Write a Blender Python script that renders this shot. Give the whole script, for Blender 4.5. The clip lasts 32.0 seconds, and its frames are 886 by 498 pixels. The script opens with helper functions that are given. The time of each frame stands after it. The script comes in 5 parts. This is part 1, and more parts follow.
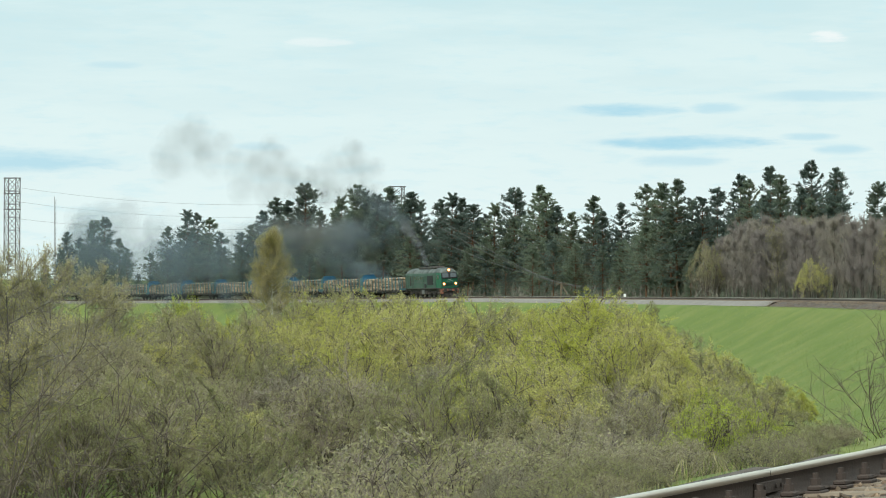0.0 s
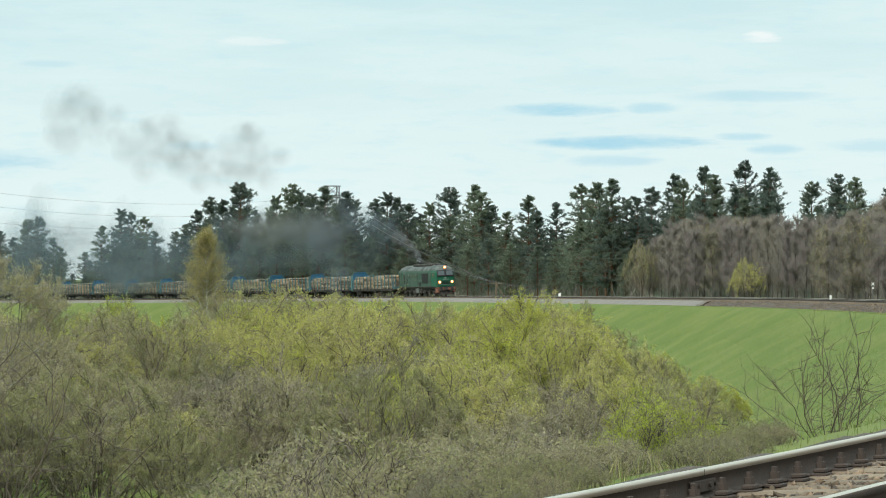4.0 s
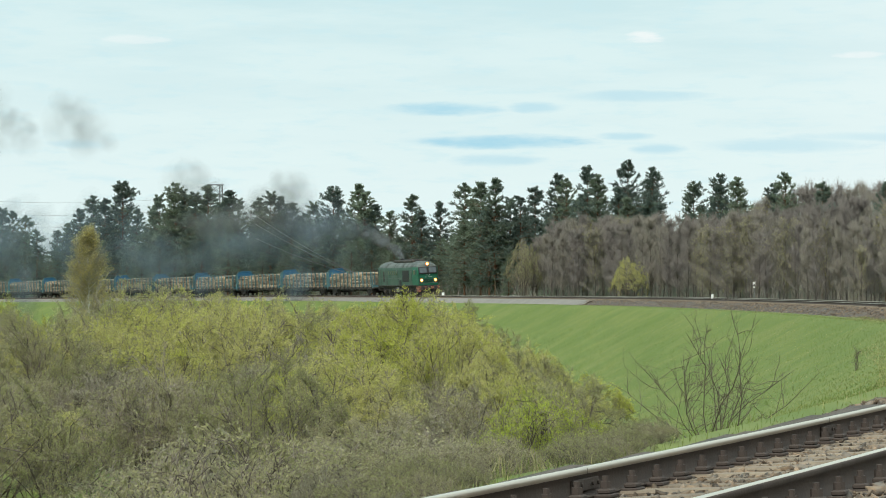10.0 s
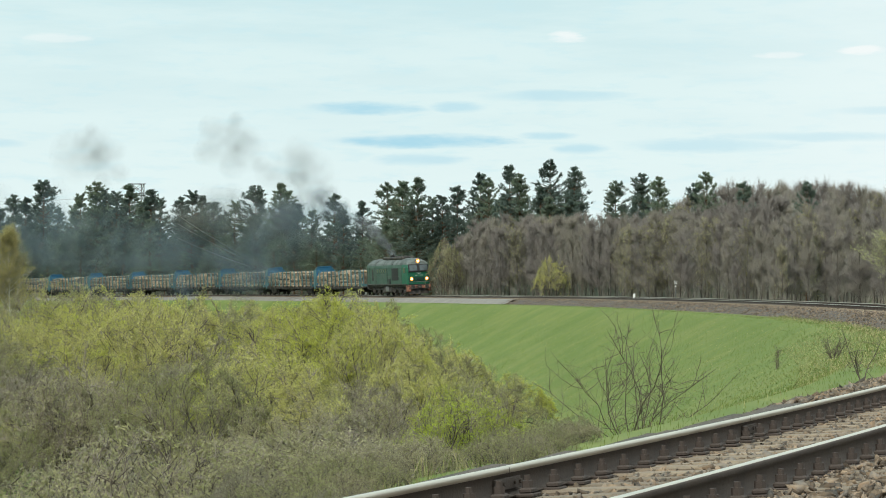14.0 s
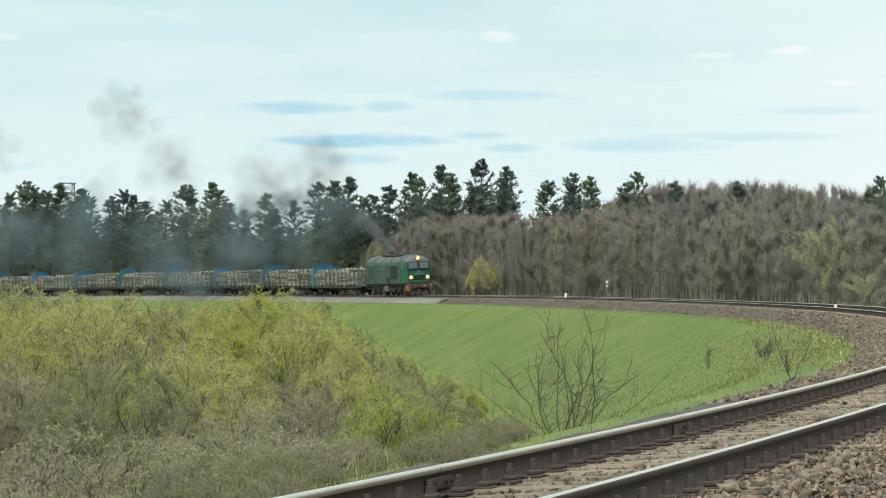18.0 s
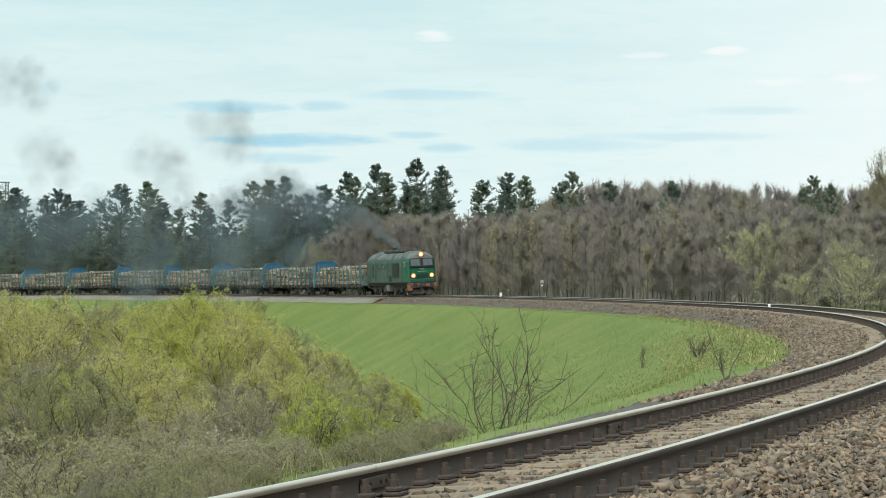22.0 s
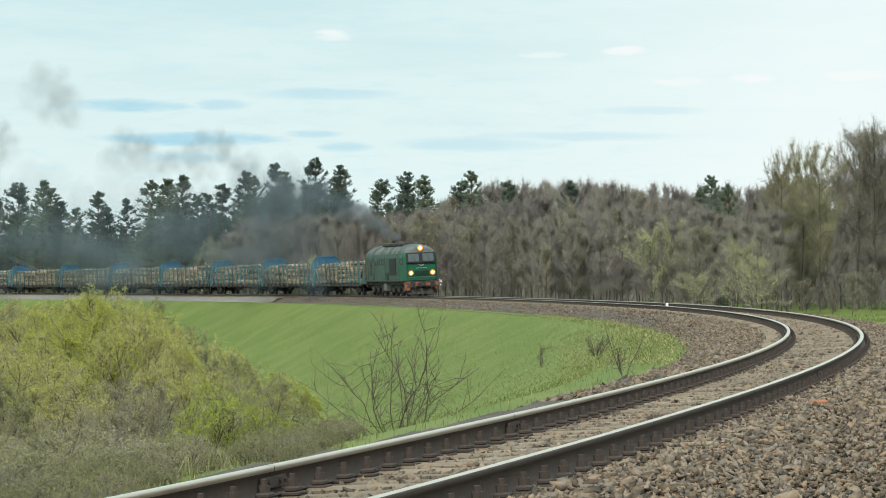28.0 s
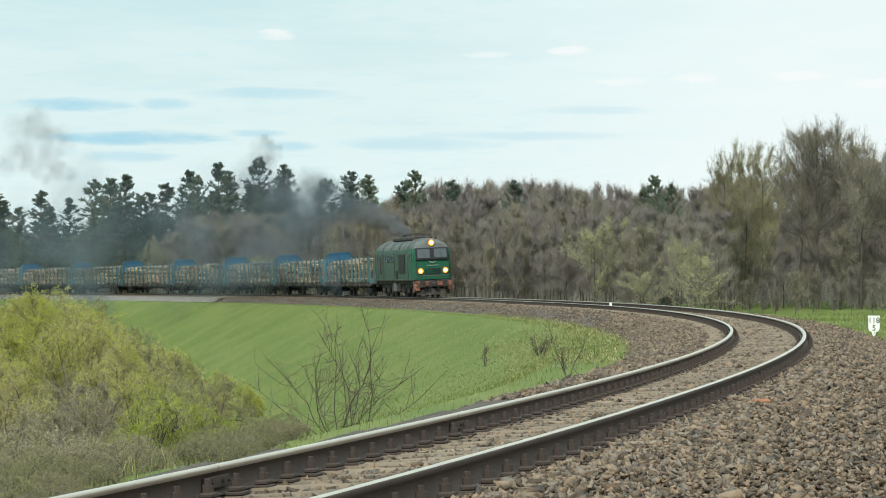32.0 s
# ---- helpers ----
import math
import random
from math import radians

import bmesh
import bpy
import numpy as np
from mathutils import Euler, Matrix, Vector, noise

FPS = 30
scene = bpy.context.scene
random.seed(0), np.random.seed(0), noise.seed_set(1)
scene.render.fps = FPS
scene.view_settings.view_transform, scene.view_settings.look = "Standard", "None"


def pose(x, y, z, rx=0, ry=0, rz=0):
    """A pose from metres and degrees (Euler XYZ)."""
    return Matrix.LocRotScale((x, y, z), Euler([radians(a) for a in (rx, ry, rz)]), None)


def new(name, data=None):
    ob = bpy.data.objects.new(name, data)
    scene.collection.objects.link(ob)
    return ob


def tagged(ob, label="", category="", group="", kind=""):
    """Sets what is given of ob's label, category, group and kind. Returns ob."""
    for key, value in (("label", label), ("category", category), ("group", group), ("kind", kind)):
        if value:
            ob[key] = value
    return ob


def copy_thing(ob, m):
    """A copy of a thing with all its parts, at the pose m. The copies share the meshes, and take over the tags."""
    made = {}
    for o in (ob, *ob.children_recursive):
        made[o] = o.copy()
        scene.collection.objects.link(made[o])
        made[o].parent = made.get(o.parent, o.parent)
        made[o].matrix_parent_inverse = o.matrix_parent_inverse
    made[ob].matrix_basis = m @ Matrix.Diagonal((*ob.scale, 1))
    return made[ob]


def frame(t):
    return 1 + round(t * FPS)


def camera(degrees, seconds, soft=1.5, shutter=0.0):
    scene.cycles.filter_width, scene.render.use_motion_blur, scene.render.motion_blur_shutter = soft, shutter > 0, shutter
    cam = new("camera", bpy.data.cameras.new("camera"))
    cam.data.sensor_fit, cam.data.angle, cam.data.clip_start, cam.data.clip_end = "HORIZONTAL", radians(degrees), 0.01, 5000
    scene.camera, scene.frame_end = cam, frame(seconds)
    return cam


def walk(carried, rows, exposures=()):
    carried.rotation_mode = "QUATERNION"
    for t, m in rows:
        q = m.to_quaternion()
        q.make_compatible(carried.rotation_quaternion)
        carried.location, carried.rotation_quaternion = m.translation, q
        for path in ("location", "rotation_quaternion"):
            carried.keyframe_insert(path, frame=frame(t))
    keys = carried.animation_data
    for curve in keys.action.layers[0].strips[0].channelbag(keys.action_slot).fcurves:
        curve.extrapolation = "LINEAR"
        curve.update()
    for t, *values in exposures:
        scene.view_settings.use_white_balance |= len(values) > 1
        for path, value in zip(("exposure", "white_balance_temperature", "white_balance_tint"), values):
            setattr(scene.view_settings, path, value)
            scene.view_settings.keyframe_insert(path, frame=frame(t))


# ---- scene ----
# camera on a tripod beside the line, panning to the right: seconds, yaw, pitch
cam = camera(18.94, 32.0, 1.0)
EYE = 1.086
PAN = [
    (0.0, 11.839, 0.764), (0.5, 11.674, 0.764), (1.0, 11.509, 0.763), (1.5, 11.326, 0.762),
    (2.0, 11.179, 0.761), (2.5, 11.032, 0.761), (4.5, 10.203, 0.757), (5.0, 9.963, 0.756),
    (5.5, 9.723, 0.755), (6.0, 9.464, 0.754), (6.5, 9.242, 0.753), (7.0, 9.057, 0.752),
    (7.5, 8.871, 0.751), (8.0, 8.705, 0.751), (8.5, 8.520, 0.750), (9.0, 8.315, 0.749),
    (9.5, 8.112, 0.748), (10.0, 7.926, 0.747), (10.5, 7.739, 0.747), (11.0, 7.497, 0.746),
    (11.5, 7.256, 0.744), (12.0, 7.033, 0.744), (12.5, 6.810, 0.743), (13.0, 6.604, 0.742),
    (13.5, 6.418, 0.741), (14.0, 6.250, 0.740), (14.5, 6.064, 0.739), (16.5, 5.337, 0.736),
    (17.0, 5.132, 0.735), (17.5, 4.926, 0.735), (18.0, 4.777, 0.734), (18.5, 4.627, 0.733),
    (19.0, 4.459, 0.733), (19.5, 4.292, 0.732), (20.0, 4.106, 0.731), (20.5, 3.918, 0.730),
    (21.0, 3.731, 0.729), (21.5, 3.563, 0.729), (22.0, 3.377, 0.728), (22.5, 3.190, 0.727),
    (23.0, 3.004, 0.726), (23.5, 2.817, 0.725), (24.0, 2.613, 0.725), (24.5, 2.444, 0.724),
    (25.0, 2.239, 0.723), (25.5, 2.052, 0.722), (27.5, 1.363, 0.719), (28.0, 1.195, 0.719),
    (28.5, 1.046, 0.718), (29.0, 0.878, 0.717), (29.5, 0.712, 0.716), (30.0, 0.544, 0.716),
    (30.5, 0.376, 0.715), (31.0, 0.265, 0.715), (31.5, 0.135, 0.714), (32.0, -0.015, 0.713),
]
walk(cam, [(t, pose(0, 0, EYE, 90 + pitch, -0.195, yaw)) for t, yaw, pitch in PAN])

# ---- light: bright thin overcast with a veiled sun ----
SUN_EL, SUN_AZ = radians(43), radians(203)
sun = new("sun", bpy.data.lights.new("sun", "SUN"))
sun.data.energy, sun.data.angle, sun.data.color = 3.1, radians(12), (1.0, 0.955, 0.87)
sun.rotation_euler = (Vector((math.sin(SUN_AZ) * math.cos(SUN_EL), math.cos(SUN_AZ) * math.cos(SUN_EL), math.sin(SUN_EL)))).to_track_quat("Z", "Y").to_euler()
scene.view_settings.exposure = 0.0
scene.cycles.transparent_max_bounces = 48


class Nodes:
    """Short hand for a node tree."""

    def __init__(self, tree):
        self.tree = tree
        tree.nodes.clear()

    def __call__(self, kind, **values):
        n = self.tree.nodes.new(kind)
        for key, v in values.items():
            if key == "op":
                n.operation = v
            elif key == "blend":
                n.blend_type = v
            elif key == "typ":
                n.data_type = v
            else:
                k = int(key[1:]) if key[0] == "_" else key.replace("_", " ")
                if isinstance(v, bpy.types.NodeSocket):
                    self.tree.links.new(v, n.inputs[k])
                else:
                    n.inputs[k].default_value = v
        return n

    def math(self, op, a, b=0.0, c=0.0):
        n = self("ShaderNodeMath", op=op, _0=a, _1=b, _2=c)
        return n.outputs[0]

    def mix(self, f, a, b):
        n = self.tree.nodes.new("ShaderNodeMixRGB")
        for i, v in enumerate((f, a, b)):
            if isinstance(v, bpy.types.NodeSocket):
                self.tree.links.new(v, n.inputs[i])
            else:
                n.inputs[i].default_value = v if i == 0 else (*v[:3], 1)
        return n.outputs[0]

    def ramp(self, f, lo, hi, smooth=True):
        n = self("ShaderNodeMapRange", Value=f, From_Min=lo, From_Max=hi)
        n.interpolation_type = "SMOOTHSTEP" if smooth else "LINEAR"
        return n.outputs[0]

    def noise(self, vec, scale, detail=4.0, rough=0.55, distort=0.0):
        n = self("ShaderNodeTexNoise", Vector=vec, Scale=scale, Detail=detail, Roughness=rough, Distortion=distort)
        return n.outputs["Fac"]


def build_world():
    world = bpy.data.worlds.new("sky")
    scene.world = world
    world.use_nodes = True
    N = Nodes(world.node_tree)
    sky = N("ShaderNodeTexSky")
    sky.sky_type, sky.sun_disc = "NISHITA", False
    sky.sun_elevation, sky.sun_rotation = SUN_EL, SUN_AZ
    sky.altitude, sky.dust_density, sky.ozone_density = 150, 1.5, 1.5
    co = N("ShaderNodeTexCoord").outputs["Generated"]
    sep = N("ShaderNodeSeparateXYZ", Vector=co).outputs
    az = N.math("MULTIPLY", N.math("ARCTAN2", sep[0], sep[1]), 57.29578)
    el = N.math("MULTIPLY", N.math("ARCSINE", sep[2]), 57.29578)
    flat = N("ShaderNodeCombineXYZ", X=N.math("MULTIPLY", az, 0.16), Y=N.math("MULTIPLY", el, 1.1), Z=3.0).outputs[0]
    fine = N("ShaderNodeCombineXYZ", X=N.math("MULTIPLY", az, 0.9), Y=N.math("MULTIPLY", el, 4.2), Z=7.0).outputs[0]
    n1 = N.noise(flat, 1.0, 6, 0.6)
    n2 = N.noise(fine, 1.0, 5, 0.6)
    wob = N.math("MULTIPLY", N.math("SUBTRACT", n2, 0.5), 3.2)
    # bluish bands between the stretched clouds: bearing, height, half length, half height, strength
    gaps = ((-7.93, 3.76, 1.23, 0.13, 0.75), (-5.97, 3.8, 0.58, 0.11, 0.5), (-6.66, 3.06, 1.91, 0.14, 0.85), (-6.78, 2.67, 0.96, 0.13, 0.45), (-4.01, 3.18, 0.55, 0.09, 0.5), (-3.3, 2.91, 0.55, 0.12, 0.5), (-3.77, 4.04, 1.5, 0.12, 0.42), (-21.78, 2.61, 3.0, 0.26, 0.65), (-15.78, 2.95, 0.55, 0.09, 0.35), (-18.95, 4.67, 0.58, 0.08, 0.3), (-0.54, 2.98, 1.68, 0.16, 0.4), (1.78, 3.16, 2.1, 0.1, 0.34), (3.3, 3.71, 1.19, 0.09, 0.28))
    blue = None
    for a, e, da, de, s in gaps:
        dx = N.math("DIVIDE", N.math("SUBTRACT", az, a), da)
        dy = N.math("DIVIDE", N.math("SUBTRACT", el, e), de)
        r = N.math("ADD", N.math("ADD", N.math("MULTIPLY", dx, dx), N.math("MULTIPLY", dy, dy)), wob)
        m = N.math("MULTIPLY", N.ramp(r, 1.7, -0.2), s)
        blue = m if blue is None else N.math("MAXIMUM", blue, m)
    # whiter heaps
    heaps = ((-3.6, 5.3, 0.42, 0.13, 0.8), (2.75, 4.99, 0.55, 0.1, 0.8), (1.05, 4.9, 0.6, 0.08, 0.55), (5.4, 4.4, 0.6, 0.12, 0.85), (3.85, 4.32, 0.6, 0.1, 0.6), (7.6, 4.44, 0.8, 0.13, 0.8), (9.25, 4.26, 0.7, 0.12, 0.8), (-14.5, 5.2, 0.9, 0.1, 0.4))
    white = None
    for a, e, da, de, s in heaps:
        dx = N.math("DIVIDE", N.math("SUBTRACT", az, a), da)
        dy = N.math("DIVIDE", N.math("SUBTRACT", el, e), de)
        r = N.math("ADD", N.math("ADD", N.math("MULTIPLY", dx, dx), N.math("MULTIPLY", dy, dy)), wob)
        m = N.math("MULTIPLY", N.ramp(r, 1.3, 0.0), s)
        white = m if white is None else N.math("MAXIMUM", white, m)
    clear = N.mix(0.88, N.mix(1.0, (0, 0, 0), N("ShaderNodeVectorMath", op="SCALE", _0=sky.outputs[0], Scale=0.10).outputs[0]), (0.36, 0.70, 0.87))
    veil = N.mix(N.ramp(el, 0.0, 9.0), (0.80, 0.93, 0.92), (0.55, 0.78, 0.82))
    veil = N.mix(N.math("MULTIPLY", N.ramp(n1, 0.35, 0.62), 0.5), veil, (0.78, 0.93, 0.92))
    veil = N.mix(N.math("MULTIPLY", N.ramp(n2, 0.48, 0.72), 0.4), veil, (0.58, 0.83, 0.89))
    veil = N.mix(N.math("MULTIPLY", N.ramp(az, -3.0, 8.0), 0.65), veil, (0.93, 1.0, 0.99))
    col = N.mix(blue, veil, clear)
    col = N.mix(white, col, (0.93, 0.97, 0.96))
    # an even layer of cloud is brighter overhead than at the horizon
    bg = N("ShaderNodeBackground", Color=col, Strength=N.math("ADD", 1.0, N.math("MULTIPLY", N.ramp(el, 10.0, 75.0), 1.3)))
    N("ShaderNodeOutputWorld", Surface=bg.outputs[0])


build_world()
# ---- materials ----
def material(name, base, rough=0.8, metal=0.0, vary=0.25, scale=3.0, fine=40.0, bump=0.3, other=None, spread=(0.4, 0.65), island=0.0, obj=0.0, spec=0.3, trans=0.0, dist=0.01, own=0.0):
    """A surface with two scales of variation, relief and wear; other: a second colour that comes through in patches;
    island / obj: how far each loose piece or each object differs in brightness; trans: light let through (leaves)."""
    mat = bpy.data.materials.new(name)
    mat.use_nodes = True
    N = Nodes(mat.node_tree)
    co = N("ShaderNodeTexCoord").outputs["Object"]
    big, small = N.noise(co, scale, 5, 0.6), N.noise(co, fine, 3, 0.6)
    col = base
    if other:
        where = big
        if own:
            where = N.math("ADD", big, N.math("MULTIPLY", N.math("SUBTRACT", N("ShaderNodeObjectInfo").outputs["Random"], 0.5), own))
        col = N.mix(N.ramp(where, *spread), base, other)
    k = N.math("ADD", N.math("MULTIPLY", N.math("SUBTRACT", small, 0.5), vary * 2), 1.0)
    k = N.math("MULTIPLY", k, N.math("ADD", N.math("MULTIPLY", N.math("SUBTRACT", big, 0.5), vary * 1.6), 1.0))
    if island:
        g = N("ShaderNodeNewGeometry").outputs["Random Per Island"]
        k = N.math("MULTIPLY", k, N.math("ADD", N.math("MULTIPLY", N.math("SUBTRACT", g, 0.5), island * 2), 1.0))
    if obj:
        g = N("ShaderNodeObjectInfo").outputs["Random"]
        k = N.math("MULTIPLY", k, N.math("ADD", N.math("MULTIPLY", N.math("SUBTRACT", g, 0.5), obj * 2), 1.0))
    src = N.mix(0.0, col, (0, 0, 0)) if not isinstance(col, bpy.types.NodeSocket) else col
    col = N("ShaderNodeVectorMath", op="SCALE", _0=src, Scale=k).outputs[0]
    b = N("ShaderNodeBsdfPrincipled", Base_Color=col, Metallic=metal)
    b.inputs["Specular IOR Level"].default_value = spec
    r = N.math("ADD", N.math("MULTIPLY", N.math("SUBTRACT", small, 0.5), 0.3), rough)
    N.tree.links.new(r, b.inputs["Roughness"])
    if bump:
        h = N("ShaderNodeBump", Height=N.math("ADD", small, big), Strength=bump, Distance=dist)
        N.tree.links.new(h.outputs[0], b.inputs["Normal"])
    out = b.outputs[0]
    if trans:
        t = N("ShaderNodeBsdfTranslucent", Color=col)
        out = N("ShaderNodeMixShader", Fac=trans, _1=out, _2=t.outputs[0]).outputs[0]
    N("ShaderNodeOutputMaterial", Surface=out)
    return mat


def glow(name, color, strength):
    mat = bpy.data.materials.new(name)
    mat.use_nodes = True
    N = Nodes(mat.node_tree)
    e = N("ShaderNodeEmission", Color=(*color, 1), Strength=strength)
    N("ShaderNodeOutputMaterial", Surface=e.outputs[0])
    return mat


M = dict(
    grass=material("meadow_grass", (0.084, 0.120, 0.018), 0.9, vary=0.13, scale=0.2, fine=0.8, bump=0.0, other=(0.116, 0.138, 0.03), spread=(0.36, 0.7)),
    grass_blade=material("grass_blades", (0.11, 0.15, 0.03), 0.8, vary=0.25, scale=0.22, fine=2.5, bump=0, other=(0.19, 0.21, 0.065), spread=(0.4, 0.7), island=0.2, trans=0.15),
    dry_grass=material("dry_grass_blades", (0.30, 0.27, 0.13), 0.85, vary=0.2, scale=0.2, fine=2.0, bump=0, island=0.4, trans=0.2),
    ballast=material("ballast_fines", (0.10, 0.082, 0.068), 0.95, vary=0.6, scale=1.5, fine=18.0, bump=1.0, other=(0.06, 0.054, 0.047), dist=0.04),
    ballast_new=material("pale_fresh_ballast", (0.175, 0.16, 0.14), 0.95, vary=0.35, scale=0.6, fine=9.0, bump=1.0, dist=0.05),
    stone=material("ballast_stone", (0.178, 0.125, 0.08), 0.9, vary=0.3, scale=9.0, fine=60.0, bump=0.5, other=(0.115, 0.10, 0.084), obj=0.0, island=0.6),
    rail_head=material("polished_rail_head", (0.50, 0.46, 0.385), 0.45, 0.85, vary=0.15, scale=2.0, fine=30.0, bump=0.05),
    rail_side=material("rusty_rail_web", (0.075, 0.056, 0.044), 0.8, 0.1, vary=0.3, scale=3.0, fine=50.0, bump=0.4, other=(0.055, 0.042, 0.034)),
    sleeper=material("weathered_sleeper", (0.20, 0.155, 0.108), 0.9, vary=0.3, scale=5.0, fine=35.0, bump=0.6, other=(0.145, 0.112, 0.08), obj=0.25),
    fastening=material("rusty_fastening", (0.062, 0.048, 0.04), 0.85, 0.1, vary=0.3, scale=20, fine=90, bump=0.4),
    green=material("worn_green_paint", (0.008, 0.085, 0.046), 0.5, vary=0.25, scale=0.9, fine=9.0, bump=0.1, other=(0.02, 0.078, 0.05), spread=(0.5, 0.75)),
    green_side=material("dusty_green_paint", (0.034, 0.074, 0.053), 0.6, vary=0.35, scale=0.8, fine=7.0, bump=0.1, other=(0.06, 0.085, 0.07), spread=(0.42, 0.68)),
    roof=material("grey_roof_paint", (0.115, 0.13, 0.12), 0.75, vary=0.3, scale=0.7, fine=8.0, bump=0.15, other=(0.05, 0.057, 0.053)),
    dark=material("sooty_dark_metal", (0.035, 0.033, 0.032), 0.75, 0.2, vary=0.4, scale=2.0, fine=14.0, bump=0.3, other=(0.07, 0.06, 0.05)),
    orange=material("faded_orange_paint", (0.26, 0.11, 0.07), 0.8, vary=0.35, scale=3.0, fine=15.0, bump=0.1, other=(0.08, 0.038, 0.028), spread=(0.45, 0.6)),
    white=material("white_paint", (0.78, 0.78, 0.75), 0.6, vary=0.08, scale=3.0, fine=20.0, bump=0.05),
    pale=material("worn_pale_lettering", (0.32, 0.36, 0.33), 0.7, vary=0.3, bump=0.05),
    black=material("black_paint", (0.015, 0.015, 0.016), 0.6, vary=0.2, bump=0.05),
    lamp=glow("headlamp_glow", (1.0, 0.72, 0.34), 7.0),
    # glowing orange that stands in for the halo of light around the lamps
    lamp_halo=glow("amber_lamp_rim", (1.0, 0.32, 0.05), 2.0),
    blue=material("blue_wagon_paint", (0.018, 0.115, 0.225), 0.6, vary=0.2, scale=1.2, fine=9.0, bump=0.1, other=(0.035, 0.115, 0.18)),
    teal=material("faded_teal_paint", (0.07, 0.145, 0.155), 0.65, vary=0.25, scale=1.5, fine=11.0, bump=0.1, other=(0.055, 0.115, 0.125), obj=0.3),
    bark_log=material("log_bark", (0.15, 0.115, 0.082), 0.9, vary=0.35, scale=2.0, fine=22.0, bump=0.4, other=(0.30, 0.235, 0.165), spread=(0.44, 0.64), island=0.0, obj=0.6),
    log_end=material("sawn_log_ends", (0.42, 0.30, 0.17), 0.85, vary=0.2, scale=4.0, fine=25.0, bump=0.2, obj=0.4),
    pine=material("pine_needles", (0.13, 0.17, 0.145), 0.75, vary=0.25, scale=0.3, fine=3.0, bump=0, other=(0.145, 0.178, 0.125), island=0.15, obj=0.25, trans=0.3, own=0.5, spec=0.1),
    pine_bark=material("pine_bark", (0.13, 0.075, 0.045), 0.9, vary=0.35, scale=1.0, fine=12, bump=0.5),
    willow=material("young_willow_leaves", (0.30, 0.297, 0.132), 0.75, vary=0.15, scale=0.5, fine=4.0, bump=0, other=(0.30, 0.275, 0.155), island=0.22, obj=0.2, trans=0.5, own=0.8),
    willow_bright=material("fresh_yellow_green_leaves", (0.44, 0.45, 0.085), 0.75, vary=0.15, scale=0.5, fine=4.0, bump=0, other=(0.40, 0.38, 0.13), island=0.22, obj=0.15, trans=0.5, own=0.6),
    willow_grey=material("grey_green_catkin_leaves", (0.30, 0.277, 0.19), 0.8, vary=0.15, scale=0.5, fine=4.0, bump=0, other=(0.26, 0.245, 0.125), island=0.22, obj=0.2, trans=0.5, own=0.8),
    lime=material("bright_lime_leaves", (0.36, 0.41, 0.06), 0.7, vary=0.2, scale=0.6, fine=4.0, bump=0, island=0.3, trans=0.5),
    pale_leaf=material("pale_opening_leaves", (0.44, 0.44, 0.20), 0.75, vary=0.2, scale=0.6, fine=4.0, bump=0, island=0.35, trans=0.4),
    birch_leaf=material("ochre_birch_leaves", (0.36, 0.315, 0.10), 0.75, vary=0.2, scale=0.4, fine=3.0, bump=0, island=0.35, trans=0.4),
    twig=material("grey_brown_twigs", (0.205, 0.175, 0.138), 0.9, vary=0.3, scale=1.0, fine=9.0, bump=0, island=0.25, obj=0.2),
    twig_dark=material("dark_wet_branches", (0.09, 0.072, 0.056), 0.9, vary=0.3, scale=1.0, fine=9.0, bump=0, island=0.3),
    alder=material("alder_twigs", (0.225, 0.2, 0.182), 0.9, vary=0.2, scale=0.3, fine=3.0, bump=0, other=(0.225, 0.203, 0.168), island=0.06, obj=0.14, own=0.5),
    alder_bark=material("alder_bark", (0.09, 0.078, 0.068), 0.9, vary=0.3, scale=1.0, fine=9.0, bump=0.3, obj=0.25),
    bud=material("olive_buds", (0.31, 0.285, 0.125), 0.85, vary=0.25, scale=0.4, fine=3.0, bump=0, island=0.35, obj=0.15, trans=0.45),
    birch_bark=material("birch_bark", (0.62, 0.60, 0.54), 0.8, vary=0.25, scale=2.0, fine=14, bump=0.2, other=(0.2, 0.18, 0.16), spread=(0.55, 0.65)),
    rust=material("orange_rust", (0.28, 0.12, 0.065), 0.9, vary=0.3, scale=8, fine=50, bump=0.4),
    steel=material("galvanised_steel", (0.16, 0.16, 0.16), 0.6, 0.5, vary=0.2, bump=0.1),
)


def glass_material():
    mat = bpy.data.materials.new("cab_window_glass")
    mat.use_nodes = True
    N = Nodes(mat.node_tree)
    b = N("ShaderNodeBsdfPrincipled", Base_Color=(0.05, 0.065, 0.07, 1), Roughness=0.08)
    b.inputs["Specular IOR Level"].default_value = 0.8
    N("ShaderNodeOutputMaterial", Surface=b.outputs[0])
    return mat


M["glass"] = glass_material()
# ---- mesh helpers ----
rng = np.random.default_rng(7)


